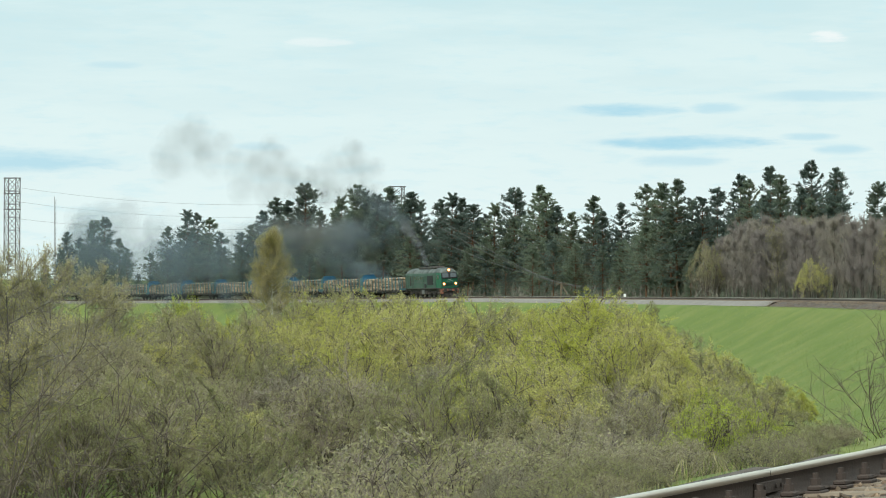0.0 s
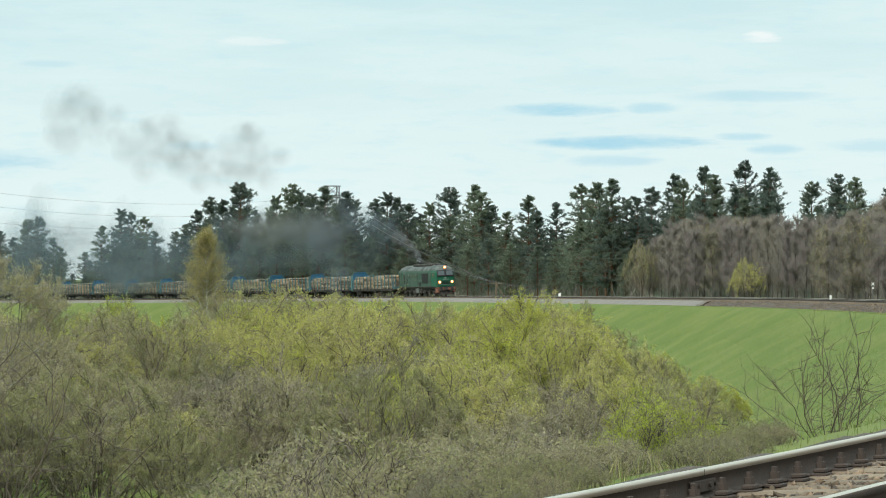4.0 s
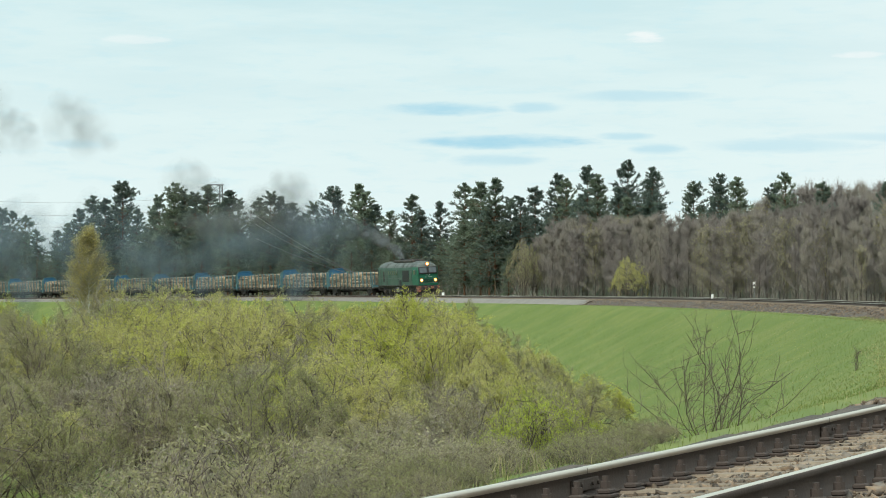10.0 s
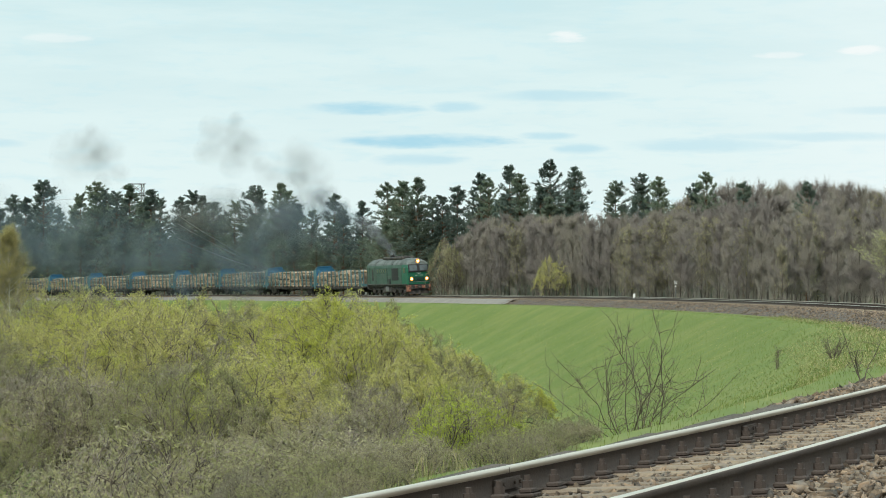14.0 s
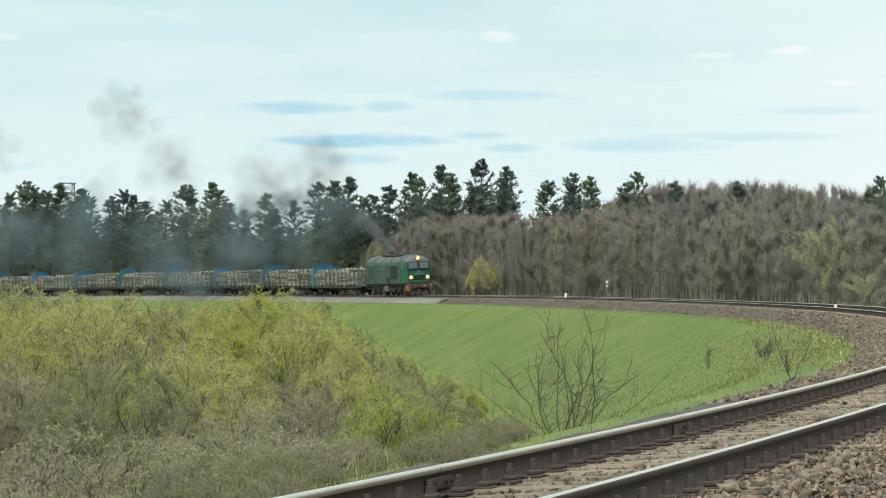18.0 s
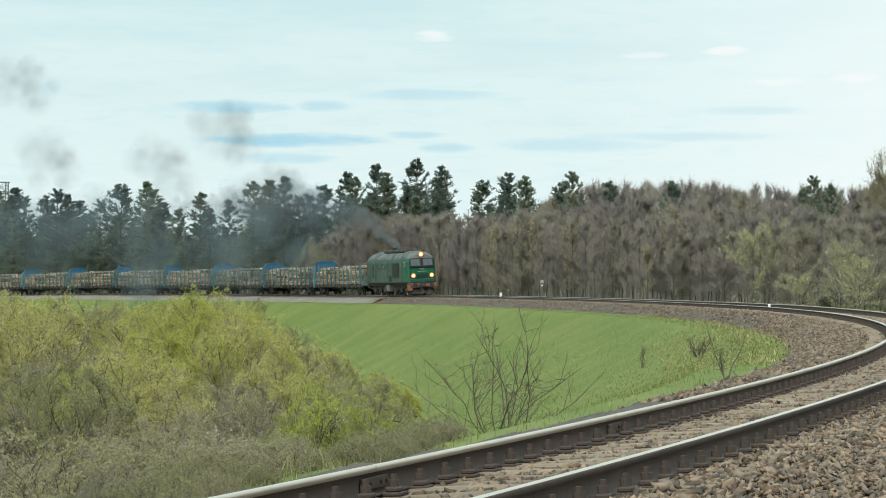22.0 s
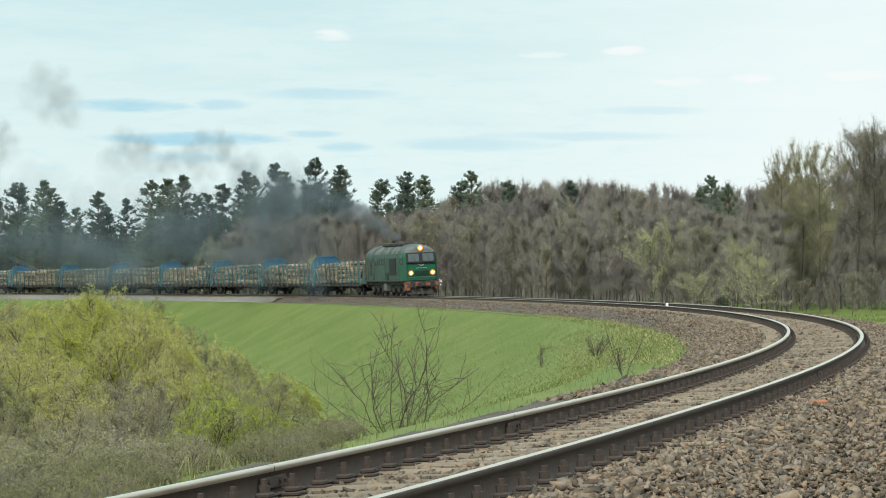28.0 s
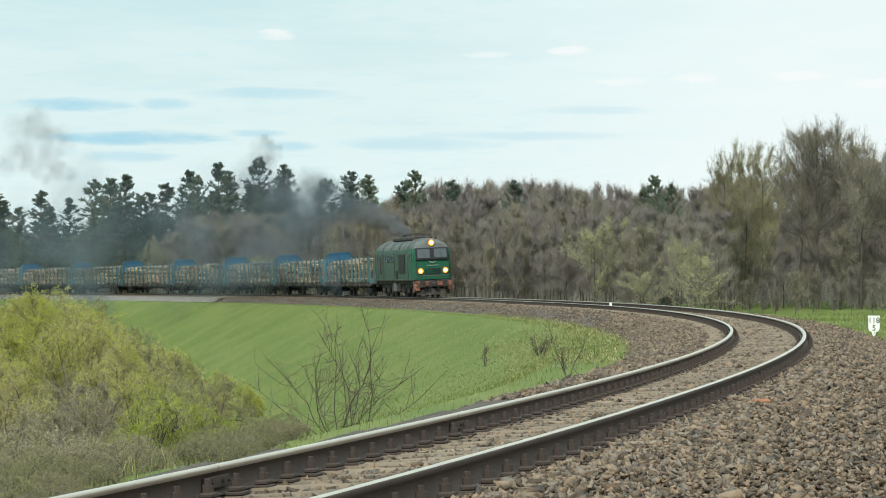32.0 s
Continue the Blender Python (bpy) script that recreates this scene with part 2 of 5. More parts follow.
def raw_mesh(name, verts, faces, mats, index=None, smooth=False):
    """A mesh from arrays; faces all of one size, or a list of lists."""
    me = bpy.data.meshes.new(name)
    if isinstance(faces, np.ndarray):
        n, k = faces.shape
        me.vertices.add(len(verts))
        me.vertices.foreach_set("co", np.asarray(verts, np.float32).ravel())
        me.loops.add(n * k)
        me.loops.foreach_set("vertex_index", faces.astype(np.int32).ravel())
        me.polygons.add(n)
        me.polygons.foreach_set("loop_start", np.arange(n, dtype=np.int32) * k)
        if index is not None:
            me.polygons.foreach_set("material_index", np.asarray(index, np.int32))
        me.update(calc_edges=True)
    else:
        me.from_pydata([tuple(v) for v in verts], [], faces)
        if index is not None:
            me.polygons.foreach_set("material_index", np.asarray(index, np.int32))
    for m in mats:
        me.materials.append(m)
    if smooth:
        me.polygons.foreach_set("use_smooth", np.ones(len(me.polygons), bool))
    me.update()
    return me


def part(name, bm, mat, parent, label=""):
    """Links a bmesh (or a mesh) as one mesh object under a thing."""
    if isinstance(bm, bmesh.types.BMesh):
        me = bpy.data.meshes.new(name)
        bm.to_mesh(me)
        bm.free()
        me.materials.append(mat)
    else:
        me = bm
    ob = new(name, me)
    ob.parent = parent
    if label:
        ob["label"] = label
    return ob


def box(bm, x0, x1, y0, y1, z0, z1, bevel=0.0, m=None):
    vs = [bm.verts.new((x, y, z)) for x in (x0, x1) for y in (y0, y1) for z in (z0, z1)]
    fs = [bm.faces.new([vs[i] for i in q]) for q in ((0, 1, 3, 2), (4, 6, 7, 5), (0, 4, 5, 1), (2, 3, 7, 6), (0, 2, 6, 4), (1, 5, 7, 3))]
    if bevel:
        es = list({e for f in fs for e in f.edges})
        r = bmesh.ops.bevel(bm, geom=es, offset=bevel, segments=1, affect="EDGES", profile=0.5)
        vs = list({v for f in r["faces"] for v in f.verts} | {v for v in vs if v.is_valid})
    if m is not None:
        bmesh.ops.transform(bm, matrix=m, verts=[v for v in vs if v.is_valid])
    return bm


def rod(bm, a, b, r, r2=None, seg=8):
    """A round bar from a to b."""
    a, b = Vector(a), Vector(b)
    d = b - a
    m = Matrix.Translation((a + b) / 2) @ d.to_track_quat("Z", "Y").to_matrix().to_4x4()
    bmesh.ops.create_cone(bm, cap_ends=True, segments=seg, radius1=r, radius2=r if r2 is None else r2, depth=d.length, matrix=m)
    return bm


def one(fn, *a, **k):
    bm = bmesh.new()
    fn(bm, *a, **k)
    return bm


# ---- the line: a curve to the left, given by its bend along the way ----
DS = 0.5
WAY = np.arange(-70, 720, DS)
BEND = np.interp(WAY, [-70, -8, 10, 30, 60, 100, 160, 240, 340, 480, 620], [0.0020, 0.00347, 0.00244, 0.00282, 0.00281, 0.00234, 0.00147, 0.00206, 0.00156, 0.00035, 0.00136])
HEAD = np.concatenate([[0], np.cumsum((BEND[1:] + BEND[:-1]) / 2 * DS)])
I0 = int(np.argmin(abs(WAY + 8)))
HEAD += 1.29576 - HEAD[I0]
_x = np.concatenate([[0], np.cumsum((np.cos(HEAD[1:]) + np.cos(HEAD[:-1])) / 2 * DS)])
_y = np.concatenate([[0], np.cumsum((np.sin(HEAD[1:]) + np.sin(HEAD[:-1])) / 2 * DS)])
LINE_X, LINE_Y = _x - _x[I0] - 3.596, _y - _y[I0] + 4.752
LINE_Z = np.interp(WAY, [-70, 120, 250, 400, 620, 720], [0, 0, -0.173, -0.688, -2.670, -3.370])
GAUGE, CANT = 1.59, 0.081


def along(s):
    """Place, heading on the line at s metres."""
    return np.interp(s, WAY, LINE_X), np.interp(s, WAY, LINE_Y), np.interp(s, WAY, LINE_Z), np.interp(s, WAY, HEAD)


def beside(s, d, z=0.0):
    """A place d metres to the left of the line at s, z above the rails."""
    x, y, zz, h = along(s)
    return x - np.sin(h) * d, y + np.cos(h) * d, zz + z


def seat(s, d=0.0, z=0.0, tilt=True):
    """The pose on the line, x ahead (growing s), y to the left, with the banking of the curve."""
    x, y, zz = beside(s, d, z)
    return Matrix.Translation((x, y, zz)) @ Matrix.Rotation(float(along(s)[3]), 4, "Z") @ Matrix.Rotation(-CANT / GAUGE if tilt else 0, 4, "X")


def sweep(name, s, prof, mats, index=None, closed=False, tilt=True, rough=0.0):
    """Carries a profile (left, up) along the line."""
    s = np.asarray(s, float)
    x, y, z, h = along(s)
    pr = np.asarray(prof, float)
    c = CANT / GAUGE if tilt else 0.0
    d = pr[:, 0][None, :] + np.zeros((len(s), 1))
    up = pr[:, 1][None, :] - c * pr[:, 0][None, :] + np.zeros((len(s), 1))
    if rough:
        w = (abs(pr[:, 0]) > 2.0)[None, :] * rough
        d = d + rng.normal(0, 1, d.shape) * w * 0.6
        up = up + rng.normal(0, 1, d.shape) * w * 0.35
    V = np.stack([x[:, None] - np.sin(h)[:, None] * d, y[:, None] + np.cos(h)[:, None] * d, z[:, None] + up], -1)
    n, k = V.shape[:2]
    kk = k if closed else k - 1
    i, j = np.meshgrid(np.arange(n - 1), np.arange(kk), indexing="ij")
    a, b = i * k + j, i * k + (j + 1) % k
    F = np.stack([a, a + k, b + k, b], -1).reshape(-1, 4)
    idx = None if index is None else np.tile(np.asarray(index), n - 1)
    return raw_mesh(name, V.reshape(-1, 3), F, mats, idx)


STEPS = np.concatenate([np.arange(-68, 120, 1.0), np.arange(120, 715, 4.0)])
DEEP = -7.6


def side_distance(x, y):
    """Signed distance from the line (left positive) and s of the nearest place."""
    x, y = np.asarray(x, float).ravel(), np.asarray(y, float).ravel()
    px, py, ph, ps = LINE_X[::6], LINE_Y[::6], HEAD[::6], WAY[::6]
    d, s = np.empty(len(x)), np.empty(len(x))
    for i in range(0, len(x), 4000):
        dx, dy = x[i:i + 4000, None] - px, y[i:i + 4000, None] - py
        j = (dx * dx + dy * dy).argmin(1)
        r = np.arange(len(j))
        side = -dx[r, j] * np.sin(ph[j]) + dy[r, j] * np.cos(ph[j])
        d[i:i + 4000] = np.sqrt(dx[r, j] ** 2 + dy[r, j] ** 2) * np.sign(side)
        s[i:i + 4000] = ps[j]
    return d, s


def swell(x, y):
    return 0.35 * np.sin(x * 0.11 + 1.3) * np.cos(y * 0.083) + 0.2 * np.sin(x * 0.31 + y * 0.23) + 0.08 * np.sin(x * 0.9 - y * 0.7)


def ground_z(x, y):
    """Height of the natural ground: a hollow inside the curve, a level outside it."""
    d, s = side_distance(x, y)
    x, y = np.asarray(x, float).ravel(), np.asarray(y, float).ravel()
    z = np.interp(d, [-600, -60, -14, -4.4, -3.2, -2.9, 3.4, 5.4, 17.5, 24, 2000], [6.0, 0.2, -0.72, -0.72, -0.78, -1.0, -1.0, -1.0, DEEP + 0.4, DEEP, DEEP])
    w = np.clip((abs(d) - 4) / 12, 0, 1)
    return z + np.interp(s, WAY, LINE_Z) + swell(x, y) * w * 0.8


def graded(lo, hi, step, far, grow=1.35):
    mid = np.arange(lo, hi + step / 2, step)
    out, g = [], step
    e = 0.0
    while e < far:
        g *= grow
        e += g
        out.append(e)
    out = np.array(out)
    return np.concatenate([lo - out[::-1], mid, hi + out])


def build_ground():
    gx, gy = graded(-250, 130, 2.0, 3200), graded(-30, 560, 2.0, 3200)
    X, Y = np.meshgrid(gx, gy, indexing="ij")
    d, _ = side_distance(X, Y)
    Z = (ground_z(X, Y) - np.interp(d, [2.9, 4.5, 20, 26], [0, 1.0, 1.0, 0])).reshape(X.shape)
    V = np.stack([X, Y, Z], -1).reshape(-1, 3)
    k = len(gy)
    i, j = np.meshgrid(np.arange(len(gx) - 1), np.arange(k - 1), indexing="ij")
    a = i * k + j
    F = np.stack([a, a + k, a + k + 1, a + 1], -1).reshape(-1, 4)
    ob = new("ground", raw_mesh("ground", V, F, [M["grass"]], smooth=True))
    tagged(ob, "spring meadow ground falling into a grassy hollow", "ground", kind="structure")


def build_bed():
    # stone bed of the line, older and darker ahead of the paler renewed length
    prof = [(4.1, -1.06), (3.55, -0.72), (2.75, -0.36), (2.3, -0.255), (1.45, -0.25), (0.75, -0.235), (0, -0.23), (-0.75, -0.235), (-1.45, -0.25), (-2.2, -0.28), (-2.75, -0.46), (-3.3, -0.80), (-3.7, -1.06)]
    near = new("ballast_bed", sweep("ballast_bed", np.concatenate([np.arange(-68, 110, 0.25), np.arange(110, 274, 2.0)]), prof, [M["ballast"]], rough=0.05))
    tagged(near, "brown crushed stone ballast bed along the track", "ballast", kind="structure")
    far = new("ballast_bed_renewed", sweep("ballast_bed_renewed", np.arange(273, 716, 2.0), prof, [M["ballast_new"]], rough=0.06))
    tagged(far, "pale fresh crushed stone ballast bed", "ballast", kind="structure")
    # grassy flank of the embankment inside the curve
    d = np.concatenate([[3.3, 4.2, 5.0], np.arange(6, 26, 1.0)])
    up = np.interp(d, [3.3, 5.2, 17.5, 22, 26], [-0.86, -0.93, DEEP + 0.45, DEEP + 0.08, DEEP - 0.5])
    bank = new("embankment", sweep("embankment", np.concatenate([np.arange(-68, 160, 1.0), np.arange(160, 716, 2.0)]), np.stack([d, up], -1), [M["grass"]], tilt=False))
    bank.data.polygons.foreach_set("use_smooth", np.ones(len(bank.data.polygons), bool))
    tagged(bank, "steep green grass slope of the railway embankment", "embankment", kind="structure")


RAIL = [(-0.036, 0.0), (0.036, 0.0), (0.0375, -0.014), (0.036, -0.036), (0.011, -0.048), (0.009, -0.15), (0.03, -0.163), (0.075, -0.172), (0.075, -0.182), (-0.075, -0.182), (-0.075, -0.172), (-0.03, -0.163), (-0.009, -0.15), (-0.011, -0.048), (-0.036, -0.036), (-0.0375, -0.014)]
RAIL_SKIN = {1: [0, 0] + [1] * 12 + [0, 0], -1: [0, 0, 0] + [1] * 13}  # worn bright on top and on the flange side


def build_rails():
    track = new("railway_track")
    tagged(track, "single railway track with worn steel rails on sleepers", "railway track", kind="structure")
    for side, cuts in ((1, (-68, 3.71, 10.36, 32.6, 57.6, 120, 300, 500, 715)), (-1, (-68, 22.0, 47.0, 120, 300, 500, 715))):
        for a, b in zip(cuts, cuts[1:]):
            step = 0.5 if a < 100 else 2.0
            s = np.append(np.arange(a + 0.006, b - 0.006, step), b - 0.006)
            prof = [(x + side * GAUGE / 2, z) for x, z in RAIL]
            part("rail", sweep("rail", s, prof, [M["rail_head"], M["rail_side"]], RAIL_SKIN[side], closed=True), None, track)
    return track


build_ground()
build_bed()
track = build_rails()
# ---- the train ----
WAGONS, LOCO_LEN, WAGON_LEN, FIRST = 12, 17.4, 20.88, 18.8


def train_s(t):
    """Where the front of the engine stands on the line, seconds after the start."""
    return ((-3.8675e-05 * t + 2.4475e-03) * t + -4.5656e-02) * t * t + -6.7616 * t + 419.18


def loft(rings, caps=True):
    """A skin over closed rings of points."""
    bm = bmesh.new()
    rows = [[bm.verts.new(p) for p in r] for r in rings]
    k = len(rows[0])
    for a, b in zip(rows, rows[1:]):
        for i in range(k):
            bm.faces.new((a[i], a[(i + 1) % k], b[(i + 1) % k], b[i]))
    if caps:
        bm.faces.new(rows[0][::-1])
        bm.faces.new(rows[-1])
    bmesh.ops.recalc_face_normals(bm, faces=bm.faces)
    return bm


def wheelset_mesh(name, r):
    bm = bmesh.new()
    for y in (-0.795, 0.795):
        rod(bm, (0, y - 0.065, 0), (0, y + 0.065, 0), r, seg=20)
        rod(bm, (0, y - 0.1 * np.sign(y), 0), (0, y - 0.07 * np.sign(y), 0), r + 0.03, seg=20)
        for k in range(5):
            a = k * 1.2566
            rod(bm, (math.cos(a) * r * 0.55, y + 0.075 * np.sign(y), math.sin(a) * r * 0.55), (math.cos(a) * r * 0.55, y + 0.08 * np.sign(y), math.sin(a) * r * 0.55), r * 0.15, seg=8)
    rod(bm, (0, -0.8, 0), (0, 0.8, 0), 0.085, seg=10)
    me = bpy.data.meshes.new(name)
    bm.to_mesh(me)
    bm.free()
    me.materials.append(M["dark"])
    return me


LOCO_WHEEL, WAGON_WHEEL = 0.525, 0.4785
rolling = []


def engine():
    e = new("diesel_locomotive")
    tagged(e, "worn green heavy diesel locomotive with lit headlights and orange bufferbeam", "locomotive")
    lower = lambda x, k=0.0, rake=0.0: [(x - max(0, z - 2.8) * rake, y * (1 - k), z) for y, z in ((-1.475, 1.42), (-1.475, 3.5), (-1.41, 3.84), (1.41, 3.84), (1.475, 3.5), (1.475, 1.42))]
    crown = lambda x, k=1.0, rake=0.0: [(x - rake, y * (0.93 + 0.07 * k), 3.8 + z * k) for y, z in ((-1.41, 0.0), (-1.3, 0.26), (-1.06, 0.52), (-0.65, 0.75), (0, 0.87), (0.65, 0.75), (1.06, 0.52), (1.3, 0.26), (1.41, 0.0))]
    body = part("body", loft([lower(-17.05, 0.05), lower(-16.9), lower(-2.35)]), M["green_side"], e)
    cab = part("cab", loft([lower(-2.3), lower(-0.22, 0, 0.15), lower(-0.08, 0.02, 0.22), lower(0.0, 0.08, 0.24)]), M["green"], e)
    roof = part("roof", loft([crown(-17.0, 0.45), crown(-16.6, 0.9), crown(-16.0, 1.0), crown(-2.3, 1.0)]), M["roof"], e)
    cab_roof = part("cab_roof", loft([crown(-2.28, 0.98), crown(-1.1, 0.97), crown(-0.6, 0.85), crown(-0.35, 0.55), crown(-0.25, 0.15)]), M["roof"], e, "dark grey domed cab roof")
    for x in (-13.2, -9.8, -6.2):
        part("roof_seam", loft([[(x + dx, y * 1.012, z + 0.015) for _, y, z in crown(0)] for dx in (-0.06, 0.06)]), M["dark"], roof)
    band = part("window_surround", one(box, -0.03, 0.035, -1.3, 1.3, -0.5, 0.46, 0.02, Matrix.Translation((-0.14, 0, 3.42)) @ Matrix.Rotation(-0.235, 4, "Y")), M["black"], cab, "black surround of the cab windows")
    # front windows, raked back with the upper cab
    for y in (-0.66, 0.66):
        m = Matrix.Translation((-0.14, y, 3.42)) @ Matrix.Rotation(-0.235, 4, "Y")
        bm = one(box, -0.04, 0.05, -0.58, 0.58, -0.44, 0.42, 0.03, m)
        win = part("cab_window", bm, M["black"], cab)
        bm = one(box, 0.03, 0.062, -0.50, 0.50, -0.36, 0.35, 0.012, m)
        part("pane", bm, M["glass"], win)
        part("wiper", one(box, 0.064, 0.08, -0.03, 0.0, -0.34, 0.12, 0, m @ Matrix.Rotation(0.5, 4, "X")), M["black"], win)
    # headlights; the amber halo about each lit lens is modelled as a glowing ring
    bm = one(rod, (-0.9, 0, 4.26), (-0.22, 0, 4.26), 0.24, seg=16)
    top = part("headlight", bm, M["dark"], e, "lit round headlight over the cab windows")
    part("lens_rim", one(rod, (-0.225, 0, 4.26), (-0.2, 0, 4.26), 0.24, seg=16), M["lamp_halo"], top)
    part("lens", one(rod, (-0.205, 0, 4.26), (-0.18, 0, 4.26), 0.13, seg=16), M["lamp"], top)
    for y in (-0.98, 0.98):
        h = part("marker_light", one(rod, (-0.1, y, 2.08), (0.07, y, 2.08), 0.22, seg=16), M["black"], e, "lit amber lamp in a dark round housing")
        part("lens_rim", one(rod, (0.06, y, 2.08), (0.08, y, 2.08), 0.22, seg=16), M["lamp_halo"], h)
        part("lens", one(rod, (0.075, y, 2.08), (0.095, y, 2.08), 0.11, seg=16), M["lamp"], h)
    # front trim
    part("trim_line", one(box, -0.03, 0.018, -1.36, 1.36, 1.67, 1.72, 0.008), M["steel"], cab)
    for sgn in (-1, 1):
        part("chevron", one(box, -0.02, 0.014, -0.02, 0.26, -0.025, 0.025, 0, Matrix.Translation((0.003, 0, 2.70)) @ Matrix.Rotation(sgn * 0.0 + (0.42 if sgn > 0 else math.pi - 0.42), 4, "X")), M["pale"], cab)
    for k in range(7):
        part("lettering_bar", one(box, -0.01, 0.012, -0.46 + k * 0.14, -0.37 + k * 0.14, 2.47, 2.53), M["pale"], cab, "unreadable white painted mark")
    grille = part("radiator_grille", one(box, -0.02, 0.016, -0.62, 0.62, 1.80, 2.26, 0.01), M["black"], cab)
    for k in range(5):
        part("slat", one(box, 0.014, 0.03, -0.58, 0.58, 1.85 + k * 0.08, 1.875 + k * 0.08), M["green"], grille)
    for y in (-1.3, 1.3):
        part("handrail", one(rod, (0.05, y, 1.5), (-0.02, y, 3.0), 0.02, seg=6), M["dark"], cab)
    # bufferbeam, corner fairings and plough
    beam = part("bufferbeam", one(box, -0.55, 0.08, -1.42, 1.42, 0.78, 1.36, 0.03), M["dark"], e)
    for y in (-1.28, 1.28):
        part("corner_plate", loft([[(-0.9, y - 0.19, 1.3), (-0.9, y + 0.19, 1.3), (-0.65, y + 0.19, 0.5), (-0.65, y - 0.19, 0.5)], [(0.1, y - 0.19, 1.3), (0.1, y + 0.19, 1.3), (0.06, y + 0.19, 0.55), (0.06, y - 0.19, 0.55)]]), M["orange"], e, "faded orange corner plate with worn edges")
    for y in (-0.5, 0.5):
        part("buffer_plate", one(box, 0.06, 0.14, y - 0.2, y + 0.2, 0.92, 1.26, 0.02), M["orange"], beam)
        bf = part("buffer", one(rod, (0.12, y * 1.75, 1.06), (0.42, y * 1.75, 1.06), 0.1, seg=12), M["dark"], e)
        part("buffer_head", one(rod, (0.42, y * 1.75, 1.06), (0.47, y * 1.75, 1.06), 0.24, seg=16), M["dark"], bf)
    part("coupler", one(box, 0.05, 0.5, -0.16, 0.16, 0.86, 1.16, 0.05), M["dark"], e)
    for y in (-0.35, 0.35):
        part("air_hose", one(rod, (0.16, y, 0.95), (0.2, y, 0.5), 0.035, seg=6), M["black"], e)
    part("plough", loft([[(-0.35, -1.3, 0.72), (-0.25, -1.3, 0.72), (-0.1, -1.3, 0.22), (-0.2, -1.3, 0.22)], [(-0.05, 0, 0.72), (0.05, 0, 0.72), (0.2, 0, 0.22), (0.1, 0, 0.22)], [(-0.35, 1.3, 0.72), (-0.25, 1.3, 0.72), (-0.1, 1.3, 0.22), (-0.2, 1.3, 0.22)]]), M["dark"], e)
    # side doors, grilles and windows on both flanks
    for sd in (-1, 1):
        Y = 1.475 * sd
        g = part("side_grille", one(box, -6.3, -3.7, Y - 0.05, Y + 0.012, 1.95, 3.45, 0.02), M["black"], body, "dark open air intake")
        for k in range(9):
            part("slat", one(box, -6.2, -3.8, Y - 0.01, Y + 0.03, 2.03 + k * 0.155, 2.07 + k * 0.155), M["dark"], g)
        part("cab_door", one(box, -3.2, -2.5, Y - 0.05, Y + 0.014, 1.5, 3.3, 0.02), M["green_side"], body)
        part("side_window", one(box, -1.75, -0.85, Y - 0.05, Y + 0.016, 2.85, 3.5, 0.03), M["glass"], cab)
        for k in range(5):
            part("side_window", one(box, -9.0 - k * 0.85, -8.5 - k * 0.85, Y - 0.05, Y + 0.014, 2.85, 3.42, 0.02), M["glass"], body)
        part("locker_door", one(box, -7.7, -6.9, Y - 0.05, Y + 0.014, 1.5, 2.15, 0.02), M["black"], body)
        part("engine_room_door", one(box, -14.6, -14.05, Y - 0.05, Y + 0.014, 1.9, 3.35, 0.02), M["dark"], body)
        for x in (-16.6, -15.6, -13.4, -12.9, -8.2):
            part("panel_joint", one(box, x - 0.02, x + 0.02, Y - 0.03, Y + 0.01, 1.5, 3.6), M["dark"], body)
        part("waist_line", one(box, -16.8, -2.4, Y - 0.02, Y + 0.016, 2.36, 2.42), M["roof"], body)
        part("sill", one(box, -16.95, -0.6, Y - 0.06, Y + 0.035, 1.34, 1.46, 0.015), M["dark"], body)
        for x in (-13.0, -4.4):
            part("bogie_frame", one(box, x - 2.9, x + 2.9, 1.02 * sd - 0.09, 1.02 * sd + 0.09, 0.72, 1.02, 0.04), M["dark"], e)
            for k in (-2.1, 0, 2.1):
                part("axle_box", one(box, x + k - 0.2, x + k + 0.2, 1.08 * sd - 0.12, 1.08 * sd + 0.14, 0.34, 0.74, 0.05), M["dark"], e)
                for q in (-0.42, 0.42):
                    part("spring", one(rod, (x + k + q, 1.1 * sd, 0.5), (x + k + q, 1.1 * sd, 0.95), 0.09, seg=10), M["dark"], e)
        part("step", one(box, -3.1, -2.6, Y - 0.12, Y + 0.02, 0.55, 0.6), M["dark"], e)
        part("step", one(box, -3.1, -2.6, Y - 0.12, Y + 0.02, 0.95, 1.0), M["dark"], e)
    part("underframe", one(box, -16.9, -0.6, -1.25, 1.25, 1.05, 1.42, 0.04), M["dark"], e)
    part("fuel_tank", one(box, -10.3, -7.1, -1.36, 1.36, 0.42, 1.15, 0.12), M["dark"], e)
    part("battery_box", one(box, -9.3, -8.2, -1.42, 1.42, 0.5, 1.2, 0.05), M["steel"], e, "grey battery box")
    # roof gear
    hump = part("fan_deck", one(box, -11.8, -3.9, -0.85, 0.85, 4.50, 4.84, 0.08), M["dark"], roof)
    for x in (-5.4, -7.2):
        part("fan", one(rod, (x, 0, 4.82), (x, 0, 4.95), 0.62, 0.55, seg=18), M["dark"], hump)
    part("exhaust", one(rod, (-10.4, 0, 4.6), (-10.4, 0, 5.05), 0.22, 0.2, seg=12), M["black"], roof)
    part("horn", one(rod, (-1.2, 0.5, 4.6), (-0.75, 0.5, 4.62), 0.05, 0.1, seg=8), M["dark"], cab_roof)
    part("buffer_beam", one(box, -17.35, -16.9, -1.35, 1.35, 0.85, 1.4, 0.03), M["dark"], e)
    me = wheelset_mesh("wheelset", LOCO_WHEEL)
